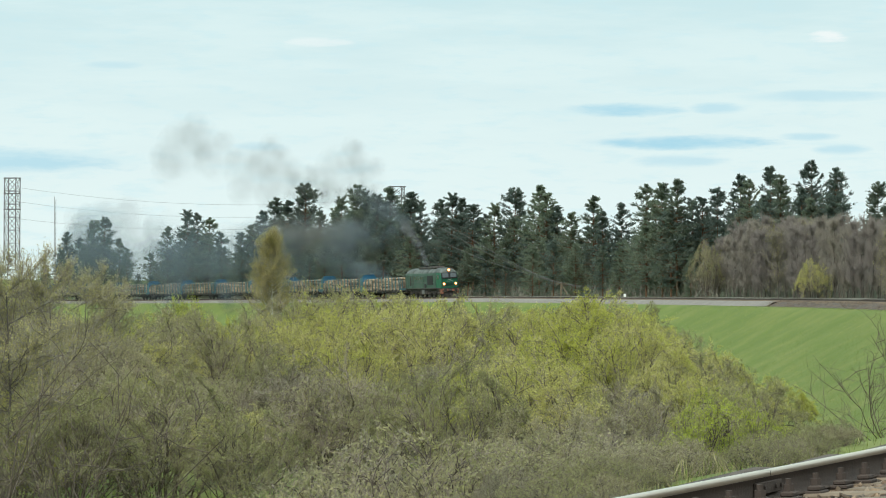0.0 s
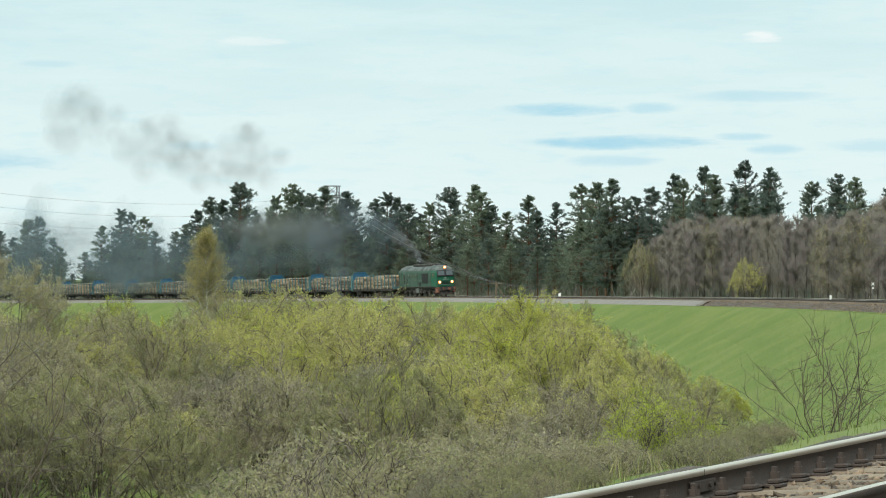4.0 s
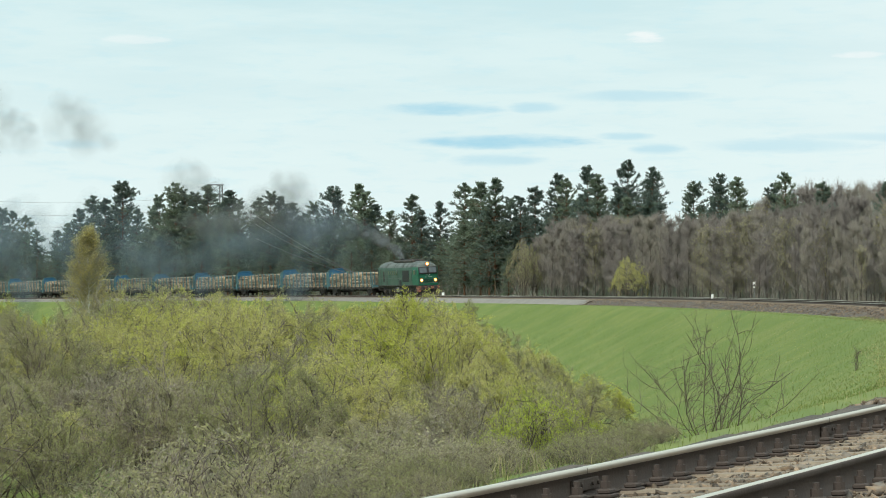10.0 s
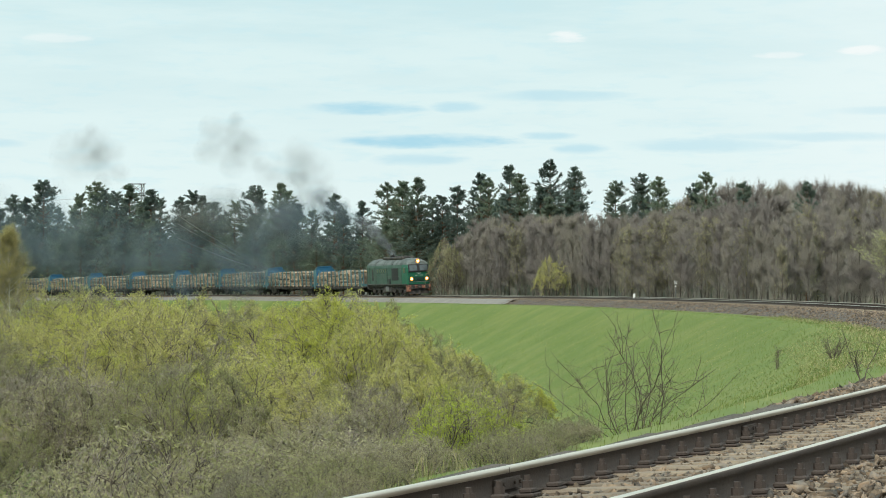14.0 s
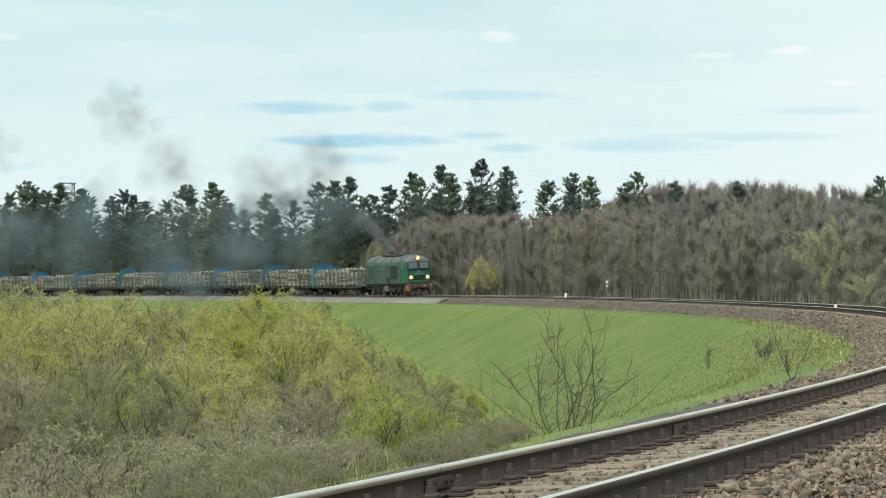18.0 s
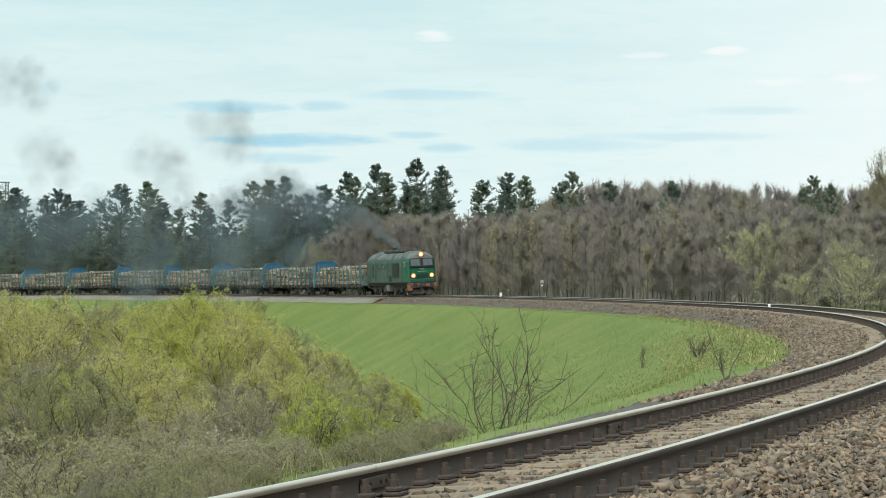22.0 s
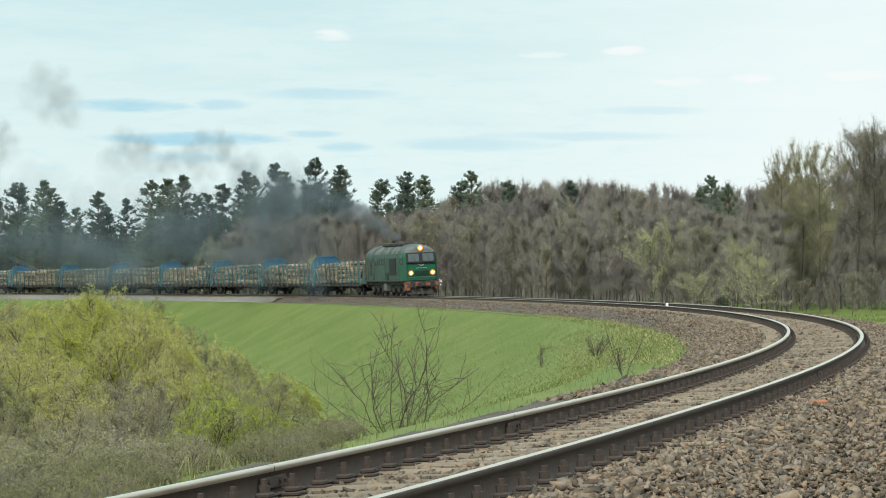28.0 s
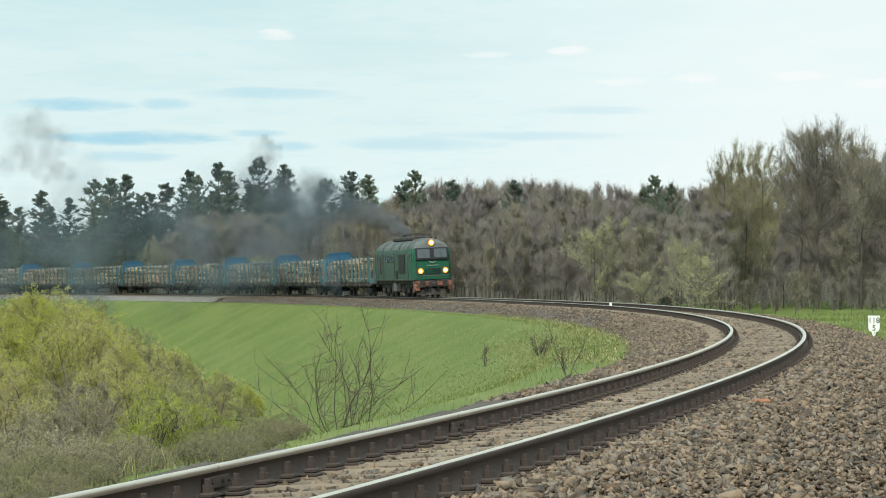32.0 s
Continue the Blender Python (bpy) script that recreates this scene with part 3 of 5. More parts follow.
    for x in (-13.0, -4.4):
        for k in (-2.1, 0, 2.1):
            w = part("wheelset", me, None, e)
            rolling.append((w, (x + k, 0, LOCO_WHEEL), LOCO_WHEEL))
    return e


def log_mesh(i, length):
    bm = bmesh.new()
    r0, r1 = 0.135, 0.11
    ring = lambda x, r, oy, oz: [(x, oy + r * math.cos(a) * (1 + 0.06 * math.sin(3 * a + i)), oz + r * math.sin(a)) for a in [k * 2 * math.pi / 7 for k in range(7)]]
    b = loft([ring(-length / 2, r0, 0, 0), ring(0, (r0 + r1) / 2, 0.02 * math.sin(i), 0.02 * math.cos(i * 2)), ring(length / 2, r1, 0, 0)])
    me = bpy.data.meshes.new("log")
    b.to_mesh(me)
    b.free()
    bm.free()
    me.materials.append(M["bark_log"])
    me.materials.append(M["log_end"])
    for p in me.polygons:
        p.material_index = 1 if len(p.vertices) > 4 else 0
    return me


STACKS = 4
LOG_LEN = (WAGON_LEN - 2.3) / STACKS
LOGS = [log_mesh(i, LOG_LEN * (0.93 + 0.02 * (i % 4))) for i in range(8)]


def wagon(seed):
    g = np.random.default_rng(seed)
    L = WAGON_LEN
    w = new("timber_wagon")
    tagged(w, "teal timber wagon with blue end wall, loaded with cut logs", "freight wagon", "timber train wagons")
    part("deck", one(box, -L + 0.62, -0.62, -1.36, 1.36, 1.06, 1.18, 0.02), M["dark"], w)
    part("centre_beam", one(box, -L + 0.5, -0.5, -0.3, 0.3, 0.66, 1.06, 0.03), M["dark"], w)
    for sd in (-1, 1):
        part("side_sill", one(box, -L + 0.6, -0.6, 1.36 * sd - 0.06, 1.36 * sd + 0.06, 0.92, 1.14, 0.02), M["dark"], w)
        for k in range(12):
            x = -1.3 - k * (L - 2.6) / 11
            st = part("stake", one(box, x - 0.085, x + 0.085, 1.43 * sd - 0.06, 1.43 * sd + 0.06, 0.86, 3.36 + g.uniform(-0.05, 0.06), 0.015), M["teal"], w)
            part("stake_pocket", one(box, x - 0.12, x + 0.12, 1.43 * sd - 0.075, 1.43 * sd + 0.08, 0.9, 1.28, 0.015), M["dark"], st)
    # tall blue end wall with cut corners, and a low ladder frame at the other end
    x = -L + 0.72
    out = [(-1.46, 1.1), (-1.46, 3.32), (-0.98, 3.84), (0.98, 3.84), (1.46, 3.32), (1.46, 1.1)]
    wall = part("end_wall", loft([[(x - 0.04, y, z) for y, z in out], [(x + 0.04, y, z) for y, z in out]]), M["blue"], w, "bright blue steel end wall with cut corners")
    for y in (-0.75, 0, 0.75):
        part("rib", one(box, x + 0.04, x + 0.1, y - 0.05, y + 0.05, 1.2, 3.75, 0.01), M["blue"], wall)
    for y in (-1.46, 1.46):
        part("corner_post", one(box, x - 0.12, x + 0.14, y - 0.08, y + 0.08, 0.9, 3.36, 0.02), M["teal"], wall)
        d = 0.07
        s = 1 if y > 0 else -1
        part("edge_bar", loft([[(x - 0.1, y - d, 3.3), (x - 0.1, y + d, 3.3), (x + 0.12, y + d, 3.3), (x + 0.12, y - d, 3.3)], [(x - 0.1, 0.98 * s - d, 3.88), (x - 0.1, 0.98 * s + d, 3.88), (x + 0.12, 0.98 * s + d, 3.88), (x + 0.12, 0.98 * s - d, 3.88)]]), M["teal"], wall)
    part("top_bar", one(box, x - 0.1, x + 0.12, -1.0, 1.0, 3.80, 3.92, 0.015), M["blue"], wall)
    x = -0.72
    end = part("end_frame", one(box, x - 0.04, x + 0.04, -1.4, 1.4, 1.1, 1.5, 0.02), M["teal"], w)
    for y in (-1.42, -1.05, 0, 1.05, 1.42):
        part("post", one(box, x - 0.06, x + 0.06, y - 0.05, y + 0.05, 1.1, 3.3, 0.01), M["teal"], end)
    for k in range(6):
        part("rung", one(box, x - 0.03, x + 0.03, -1.42, -1.05, 1.55 + k * 0.32, 1.60 + k * 0.32), M["teal"], end)
        part("rung", one(box, x - 0.03, x + 0.03, 1.05, 1.42, 1.55 + k * 0.32, 1.60 + k * 0.32), M["teal"], end)
    # logs in stacks: the heart of each stack, with single logs along the flanks and top
    bm = bmesh.new()
    for k in range(STACKS):
        xa = -1.05 - (k + 1) * LOG_LEN
        box(bm, xa + 0.16, xa + LOG_LEN - 0.16, -1.1, 1.1, 1.2, 2.85 + 0.05 * (k % 3))
    load = part("load", bm, M["bark_log"], w, "stacked cut pine logs with pale sawn ends")
    for k in range(STACKS):
        xc = -1.05 - (k + 0.5) * LOG_LEN
        topz = 2.95 + g.uniform(-0.12, 0.14)
        rows = int((topz - 1.3) / 0.215)
        for sd in (-1, 1):
            for j in range(rows):
                log(load, g, xc, 1.22 * sd + g.uniform(-0.05, 0.05), 1.33 + j * 0.215 + g.uniform(-0.03, 0.03))
        for j in range(9):
            y = -1.0 + j * 0.25
            log(load, g, xc, y, topz + 0.12 * math.cos(y * 1.2) + g.uniform(-0.05, 0.08))
    # running gear
    for x in (-2.9, -L + 2.9):
        b = part("bogie", one(box, x - 0.25, x + 0.25, -1.0, 1.0, 0.5, 0.8, 0.05), M["dark"], w)
        for sd in (-1, 1):
            part("side_frame", loft([[(x - 1.15, 1.0 * sd - 0.08, 0.52), (x - 1.15, 1.0 * sd + 0.08, 0.52), (x - 1.15, 1.0 * sd + 0.08, 0.68), (x - 1.15, 1.0 * sd - 0.08, 0.68)],
                                     [(x, 1.0 * sd - 0.08, 0.28), (x, 1.0 * sd + 0.08, 0.28), (x, 1.0 * sd + 0.08, 0.84), (x, 1.0 * sd - 0.08, 0.84)],
                                     [(x + 1.15, 1.0 * sd - 0.08, 0.52), (x + 1.15, 1.0 * sd + 0.08, 0.52), (x + 1.15, 1.0 * sd + 0.08, 0.68), (x + 1.15, 1.0 * sd - 0.08, 0.68)]]), M["dark"], b)
            for q in (-0.925, 0.925):
                part("axle_box", one(box, x + q - 0.16, x + q + 0.16, 1.0 * sd - 0.1, 1.0 * sd + 0.13, 0.34, 0.62, 0.03), M["dark"], b)
    part("brake_reservoir", one(rod, (-L / 2 - 1.2, -0.7, 0.72), (-L / 2 + 0.2, -0.7, 0.72), 0.2, seg=12), M["dark"], w)
    part("brake_gear", one(box, -L / 2 - 0.3, -L / 2 + 0.6, 0.4, 1.2, 0.55, 0.95, 0.04), M["dark"], w)
    for x in (-0.3, -L + 0.3):
        part("coupler", one(box, x - 0.42, x + 0.42, -0.13, 0.13, 0.88, 1.12, 0.03), M["dark"], w)
    for x in (-2.9 - 0.925, -2.9 + 0.925, -L + 2.9 - 0.925, -L + 2.9 + 0.925):
        ws = part("wheelset", WAGON_SET, None, w)
        rolling.append((ws, (x, 0, WAGON_WHEEL), WAGON_WHEEL))
    return w


def log(load, g, x, y, z):
    ob = new("log", LOGS[int(g.integers(8))])
    ob.parent = load
    ob.matrix_basis = Matrix.Translation((x + g.uniform(-0.12, 0.12), y, z)) @ Euler((g.uniform(0, 6.28), g.normal(0, 0.006), g.normal(0, 0.008) + (math.pi if g.uniform() < 0.5 else 0))).to_matrix().to_4x4()


WAGON_SET = wheelset_mesh("wagon_wheelset", WAGON_WHEEL)
loco = engine()
patterns = [wagon(31), wagon(32), wagon(33)]
wagons = []
for n in range(WAGONS):
    if n < 3:
        wagons.append(patterns[n])
    else:
        c = copy_thing(patterns[n % 3], Matrix.Identity(4))
        wagons.append(c)
        for ch in c.children:
            if ch.name.startswith("wheelset"):
                spot_x = [p for o, p, r in rolling if o.data == ch.data and o.parent == patterns[n % 3]]
                k = len([1 for o, p, r in rolling if o.parent == c])
                rolling.append((ch, spot_x[k], WAGON_WHEEL))
# ---- trees and bushes ----
F = 4699.9
LEVEL = lambda u: 499.52 + (u - 784) * 0.00340  # line of sight that runs level, by bearing


def spot(u, dist, drop=0.0):
    """A place on the ground by its bearing (u: across, straight ahead at the end of the pan is 784) and distance."""
    a = math.atan((u - 784) / F)
    x, y = math.sin(a) * dist, math.cos(a) * dist
    return x, y, float(ground_z(x, y)[0]) - drop


def prisms(p0, p1, r0, r1, k=3):
    """Tapered bars with k sides, as arrays of vertices and four-cornered faces."""
    d = p1 - p0
    d = d / (np.linalg.norm(d, axis=1, keepdims=True) + 1e-9)
    ref = np.where(abs(d[:, 2:3]) > 0.9, np.array([[1.0, 0, 0]]), np.array([[0, 0, 1.0]]))
    u = np.cross(d, ref)
    u /= np.linalg.norm(u, axis=1, keepdims=True) + 1e-9
    v = np.cross(d, u)
    a = np.arange(k) / k * 2 * np.pi
    ring = u[:, None, :] * np.cos(a)[None, :, None] + v[:, None, :] * np.sin(a)[None, :, None]
    V = np.concatenate([p0[:, None] + ring * r0[:, None, None], p1[:, None] + ring * r1[:, None, None]], 1)
    n = len(p0)
    j = np.arange(k)
    f = np.stack([j, (j + 1) % k, k + (j + 1) % k, k + j], -1)
    Fc = (np.arange(n) * 2 * k)[:, None, None] + f[None]
    return V.reshape(-1, 3), Fc.reshape(-1, 4)


def tube(P, r, k=4):
    """One unbroken thin tube through the points P."""
    n = len(P)
    d = np.gradient(P, axis=0)
    d /= np.linalg.norm(d, axis=1, keepdims=True)
    u = np.cross(d, [0, 0, 1.0])
    u /= np.linalg.norm(u, axis=1, keepdims=True) + 1e-9
    v = np.cross(d, u)
    a = np.arange(k) / k * 2 * np.pi
    V = P[:, None] + r * (u[:, None] * np.cos(a)[None, :, None] + v[:, None] * np.sin(a)[None, :, None])
    i, j = np.meshgrid(np.arange(n - 1), np.arange(k), indexing="ij")
    f = np.stack([i * k + j, i * k + (j + 1) % k, (i + 1) * k + (j + 1) % k, (i + 1) * k + j], -1)
    return V.reshape(-1, 3), f.reshape(-1, 4)


def blades(c, ax, length, width):
    """Small four-cornered leaves about c, along ax."""
    ax = ax / (np.linalg.norm(ax, axis=1, keepdims=True) + 1e-9)
    sd = np.cross(ax, rng.normal(size=ax.shape) * 0.3 + np.array([0, 0, 1.0]))
    sd /= np.linalg.norm(sd, axis=1, keepdims=True) + 1e-9
    L, Wd = length[:, None], width[:, None]
    V = np.stack([c - ax * L * 0.5, c + sd * Wd * 0.5 + ax * L * 0.05, c + ax * L * 0.5, c - sd * Wd * 0.5 + ax * L * 0.05], 1)
    return V.reshape(-1, 3), np.arange(len(c) * 4).reshape(-1, 4)


def slivers(c, ax, length, width, face=None, loose=0.6):
    """Small three-cornered leaves about c, along ax; face: which way they tend to show their flat side."""
    ax = ax / (np.linalg.norm(ax, axis=1, keepdims=True) + 1e-9)
    near = rng.normal(size=ax.shape)
    if face is not None:
        near = face / (np.linalg.norm(face, axis=1, keepdims=True) + 1e-9) + near * loose
    sd = np.cross(ax, near)
    sd /= np.linalg.norm(sd, axis=1, keepdims=True) + 1e-9
    L, Wd = length[:, None], width[:, None]
    V = np.stack([c - ax * L * 0.45 - sd * Wd * 0.5, c - ax * L * 0.3 + sd * Wd * 0.5, c + ax * L * 0.55], 1)
    return V.reshape(-1, 3), np.arange(len(c) * 3).reshape(-1, 3)


def join(pieces):
    vs, fs, ix, o = [], [], [], 0
    for (v, f), m in pieces:
        vs.append(v)
        fs.append(f + o)
        ix.append(np.full(len(f), m))
        o += len(v)
    return np.concatenate(vs), np.concatenate(fs), np.concatenate(ix)


def branch_out(start, ways, length, bend, n=4, lift=0.04):
    """Bent limbs: points along each, shape (limbs, n + 1, 3)."""
    pts = [start]
    w = ways / np.linalg.norm(ways, axis=1, keepdims=True)
    for i in range(n):
        w = w + rng.normal(0, bend, w.shape)
        w[:, 2] += lift
        w /= np.linalg.norm(w, axis=1, keepdims=True)
        pts.append(pts[-1] + w * (length / n)[:, None])
    return np.stack(pts, 1)


def on_limbs(P, n, lo, hi):
    """n random places on the limbs P between two shares of their length: which limb, place, heading, share."""
    k = P.shape[1] - 1
    j = rng.integers(0, len(P), n)
    share = rng.uniform(lo, hi, n)
    q = share * k
    i0 = np.minimum(q.astype(int), k - 1)
    d = P[j, i0 + 1] - P[j, i0]
    return j, P[j, i0] + d * (q - i0)[:, None], d / (np.linalg.norm(d, axis=1, keepdims=True) + 1e-9), share


def sprout(P, n, lo, hi, spread, lift, length, bend, steps, size=None):
    """Side branches that leave the limbs P; length: a range in metres, size: a factor for each limb."""
    j, b, w, _ = on_limbs(P, n, lo, hi)
    w = w + rng.normal(0, spread, w.shape)
    w[:, 2] += lift
    return branch_out(b, w, rng.uniform(*length, n) * (1.0 if size is None else size[j]), bend, steps)


def limb_bars(P, r0, r1, k=3):
    n = P.shape[1] - 1
    out = []
    for i in range(n):
        a, b = r0 + (r1 - r0) * i / n, r0 + (r1 - r0) * (i + 1) / n
        out.append((prisms(P[:, i], P[:, i + 1], a, b, k), 0))
    return out


def bush_meshes(name, h, wide, leaf, stems=24, leaves=15000, ll=0.08, lw=0.036, twigs=5000, stem_mat="twig_dark", low=0.25, thick=1.0, upright=0.0, fine=900):
    """A many-stemmed shrub: dark stems fanning out of the ground, finer branches, a haze of twigs, and small leaves towards the tips.
    low: share of the height below which few leaves grow; upright: how steeply the stems rise."""
    a = np.arange(stems) * 2.4 + rng.uniform(0, 0.9, stems)
    t = np.sqrt((np.arange(stems) + 0.5) / stems) * (1.32 - 0.7 * upright)
    lump = 0.86 + 0.2 * np.sin(a * 2 + rng.uniform(0, 6)) * np.sin(t * 3 + 1) + rng.uniform(-0.1, 0.1, stems)
    out = np.sin(t) * wide * 0.42 * lump
    top = np.stack([np.cos(a) * out, np.sin(a) * out, h * 0.8 * np.cos(t) ** 0.75 * lump], -1)
    base = np.stack([np.cos(a) * t, np.sin(a) * t, np.zeros(stems)], -1) * wide * (0.07 + 0.16 * upright) + np.array([0, 0, -0.2])
    mid = base * 0.55 + top * 0.4 + np.array([0, 0, 0.2 * h]) * np.cos(t)[:, None]
    q = np.linspace(0, 1, 8)[None, :, None]
    P = base[:, None] * (1 - q) ** 2 + mid[:, None] * 2 * q * (1 - q) + top[:, None] * q ** 2
    P = P + rng.normal(0, 0.018 * h, P.shape) * q
    Q = sprout(P, stems * 6, 0.3, 1.0, 0.42, 0.22, (0.14 * h, 0.32 * h), 0.15, 3)
    R = sprout(Q, fine, 0.15, 1.0, 0.45, 0.3, (0.07 * h, 0.17 * h), 0.15, 2)
    fit = np.array([wide / 2 / np.quantile(abs(R[:, -1, :2]), 0.9), 0, h / np.quantile(R[:, -1, 2], 0.9)])
    fit[1] = fit[0]
    ph = rng.uniform(0, 6, 3)

    def rounded(X):
        """Draws the points in under a lumpy dome."""
        X = X * fit
        ang = np.arctan2(X[..., 1], X[..., 0])
        up = X[..., 2] / h
        rho = np.sqrt((np.hypot(X[..., 0], X[..., 1]) / (wide / 2)) ** 2 + up ** 2) + 1e-6
        lim = 1.08 + 0.09 * np.sin(3 * ang + ph[0] + up * 3) + 0.06 * np.sin(7 * ang + ph[1]) * np.sin(6 * up + ph[2])
        return X * ((1 + (rho / lim) ** 6) ** (-1 / 6))[..., None]

    P, Q, R = rounded(P), rounded(Q), rounded(R)
    bars = limb_bars(P, rng.uniform(0.022, 0.042, stems) * thick, np.full(stems, 0.014 * thick))
    bars += limb_bars(Q, np.full(len(Q), 0.015 * thick), np.full(len(Q), 0.008 * thick))
    v, f, ix = join(bars)
    stem = raw_mesh(name + "_stems", v, f, [M[stem_mat]])
    heart = np.array([0, 0, 0.25 * h])
    _, b, w, _ = on_limbs(R, twigs, 0.0, 1.0)
    w = w + rng.normal(0, 0.35, w.shape) + np.array([0, 0, 0.3])
    tl = rng.uniform(0.12, 0.36, twigs) * (h / 5)
    w = w / np.linalg.norm(w, axis=1, keepdims=True)
    tip = b + w * tl[:, None]
    v, f, _ = join(limb_bars(R, np.full(len(R), 0.009 * thick), np.full(len(R), 0.005 * thick)))
    tri = np.concatenate([f[:, [0, 1, 2]], f[:, [0, 2, 3]]])
    pieces = [((v, tri), 0), (slivers((b + tip) / 2, w, tl, np.full(twigs, 0.014 * thick), b - heart), 0)]
    # leaves crowd on the upper, outer twigs
    place = (b[:, 2] / h - low) / (0.75 - low) + 0.35 * (np.hypot(b[:, 0], b[:, 1]) / (wide / 2)) ** 2
    chance = np.clip(place, 0.04, 1.0) ** 1.3 * rng.uniform(0.25, 1.0, twigs)
    j = rng.choice(twigs, leaves, p=chance / chance.sum())
    c = b[j] + (tip[j] - b[j]) * rng.uniform(0.1, 1.1, leaves)[:, None] + rng.normal(0, 0.035, (leaves, 3)) * (h / 5)
    ax = w[j] * 0.7 + rng.normal(0, 0.5, c.shape) + np.array([0, 0, 0.2])
    pieces.append((slivers(c, ax, rng.uniform(0.6, 1.35, leaves) * ll, rng.uniform(0.6, 1.35, leaves) * lw, c - heart), 1))
    v, f, ix = join(pieces)
    v[:, 2] = np.maximum(v[:, 2], -0.1)
    crown = raw_mesh(name + "_crown", v, f, [M["twig"], M[leaf]], ix)
    return stem, crown


def planted(name, meshes, x, y, z, turn, size, label, category, group, names=("stems", "crown"), tall=1.0):
    ob = new(name)
    ob.matrix_basis = Matrix.Translation((x, y, z)) @ Matrix.Rotation(turn, 4, "Z") @ Matrix.Diagonal((size, size, size * tall, 1))
    for n, me in zip(names, meshes):
        part(n, me, None, ob)
    tagged(ob, label, category, group)
    return ob


def pine_meshes(name, h, wide, bare, tufts=6200, lean=0.0, gap=0.0):
    """A pine: a straight tapered trunk, whorls of limbs that turn up at their ends, and tufts of needles along the side shoots."""
    n = 10
    z = np.linspace(-0.3, h * 0.97, n + 1)
    P = np.stack([lean * (z / h) ** 2 * h + rng.normal(0, 0.05, n + 1), rng.normal(0, 0.05, n + 1), z], -1)[None]
    bars = limb_bars(P, np.array([0.009 * h]), np.array([0.025]), 7)
    m = 210
    fz = bare + (0.985 - bare) * rng.uniform(0, 1, m) ** 0.95
    k = ((fz - bare) / (1 - bare)).clip(0, 1)
    a = rng.uniform(0, 2 * np.pi, m)
    side = 1 + 0.25 * np.sin(a - rng.uniform(0, 6)) * np.sin(k * 9 + rng.uniform(0, 6))
    reach = wide * (1 - k) ** 0.6 * (0.62 + 0.38 * np.clip(k / 0.25, 0, 1)) * rng.uniform(0.45, 1.15, m) * side + 0.1
    reach *= np.where(rng.uniform(size=m) < gap, 0.35, 1.0)
    st = np.stack([np.interp(fz * h, z, P[0, :, 0]), np.interp(fz * h, z, P[0, :, 1]), fz * h], -1)
    wy = np.stack([np.cos(a), np.sin(a), 0.0 + 0.5 * k ** 2 + rng.normal(0, 0.15, m)], -1)
    Q = branch_out(st, wy, reach, 0.11, 4, 0.07)
    bars += limb_bars(Q, np.full(m, 0.045), np.full(m, 0.015))
    v, f, ix = join(bars)
    trunk = raw_mesh(name + "_trunk", v, f, [M["pine_bark"]])
    far = 1700
    j, b, w, share = on_limbs(Q, far, 0.35, 1.0)
    w = w + rng.normal(0, 0.6, w.shape) * np.array([1, 1, 0.7]) + np.array([0, 0, 0.2])
    R = branch_out(b, w, 0.16 + 0.3 * reach[j] * rng.uniform(0.2, 1.0, far), 0.1, 2, 0.08)
    R[:14] = P[0, -1] + np.array([0, 0, -0.1 * h]) + np.arange(14)[:, None, None] / 14 * np.array([0, 0, 0.1 * h]) + rng.normal(0, 0.12, (14, 3, 3))
    _, c, w, _ = on_limbs(R, tufts, 0.1, 1.05)
    k = 5
    ax = np.repeat(w, k, 0) + rng.normal(0, 0.55, (tufts * k, 3)) + np.array([0, 0, 0.35])
    ax /= np.linalg.norm(ax, axis=1, keepdims=True)
    c = np.repeat(c, k, 0) + ax * 0.1 + rng.normal(0, 0.07, (tufts * k, 3))
    out = c - np.array([0, 0, 0.4 * h])
    crown = raw_mesh(name + "_crown", *slivers(c, ax, rng.uniform(0.18, 0.4, len(c)), rng.uniform(0.045, 0.09, len(c)), out, 0.9), [M["pine"]])
    return trunk, crown


SHAPES = dict(column=lambda k: 1.0 - 0.55 * k, oval=lambda k: 0.25 + 0.95 * np.sin(np.pi * (0.12 + 0.88 * k)) ** 0.8 * (1 - 0.45 * k), vase=lambda k: 1.15 - 0.5 * k, cone=lambda k: (1.05 - 0.97 * k) * np.clip(0.45 + 4 * k, 0, 1))


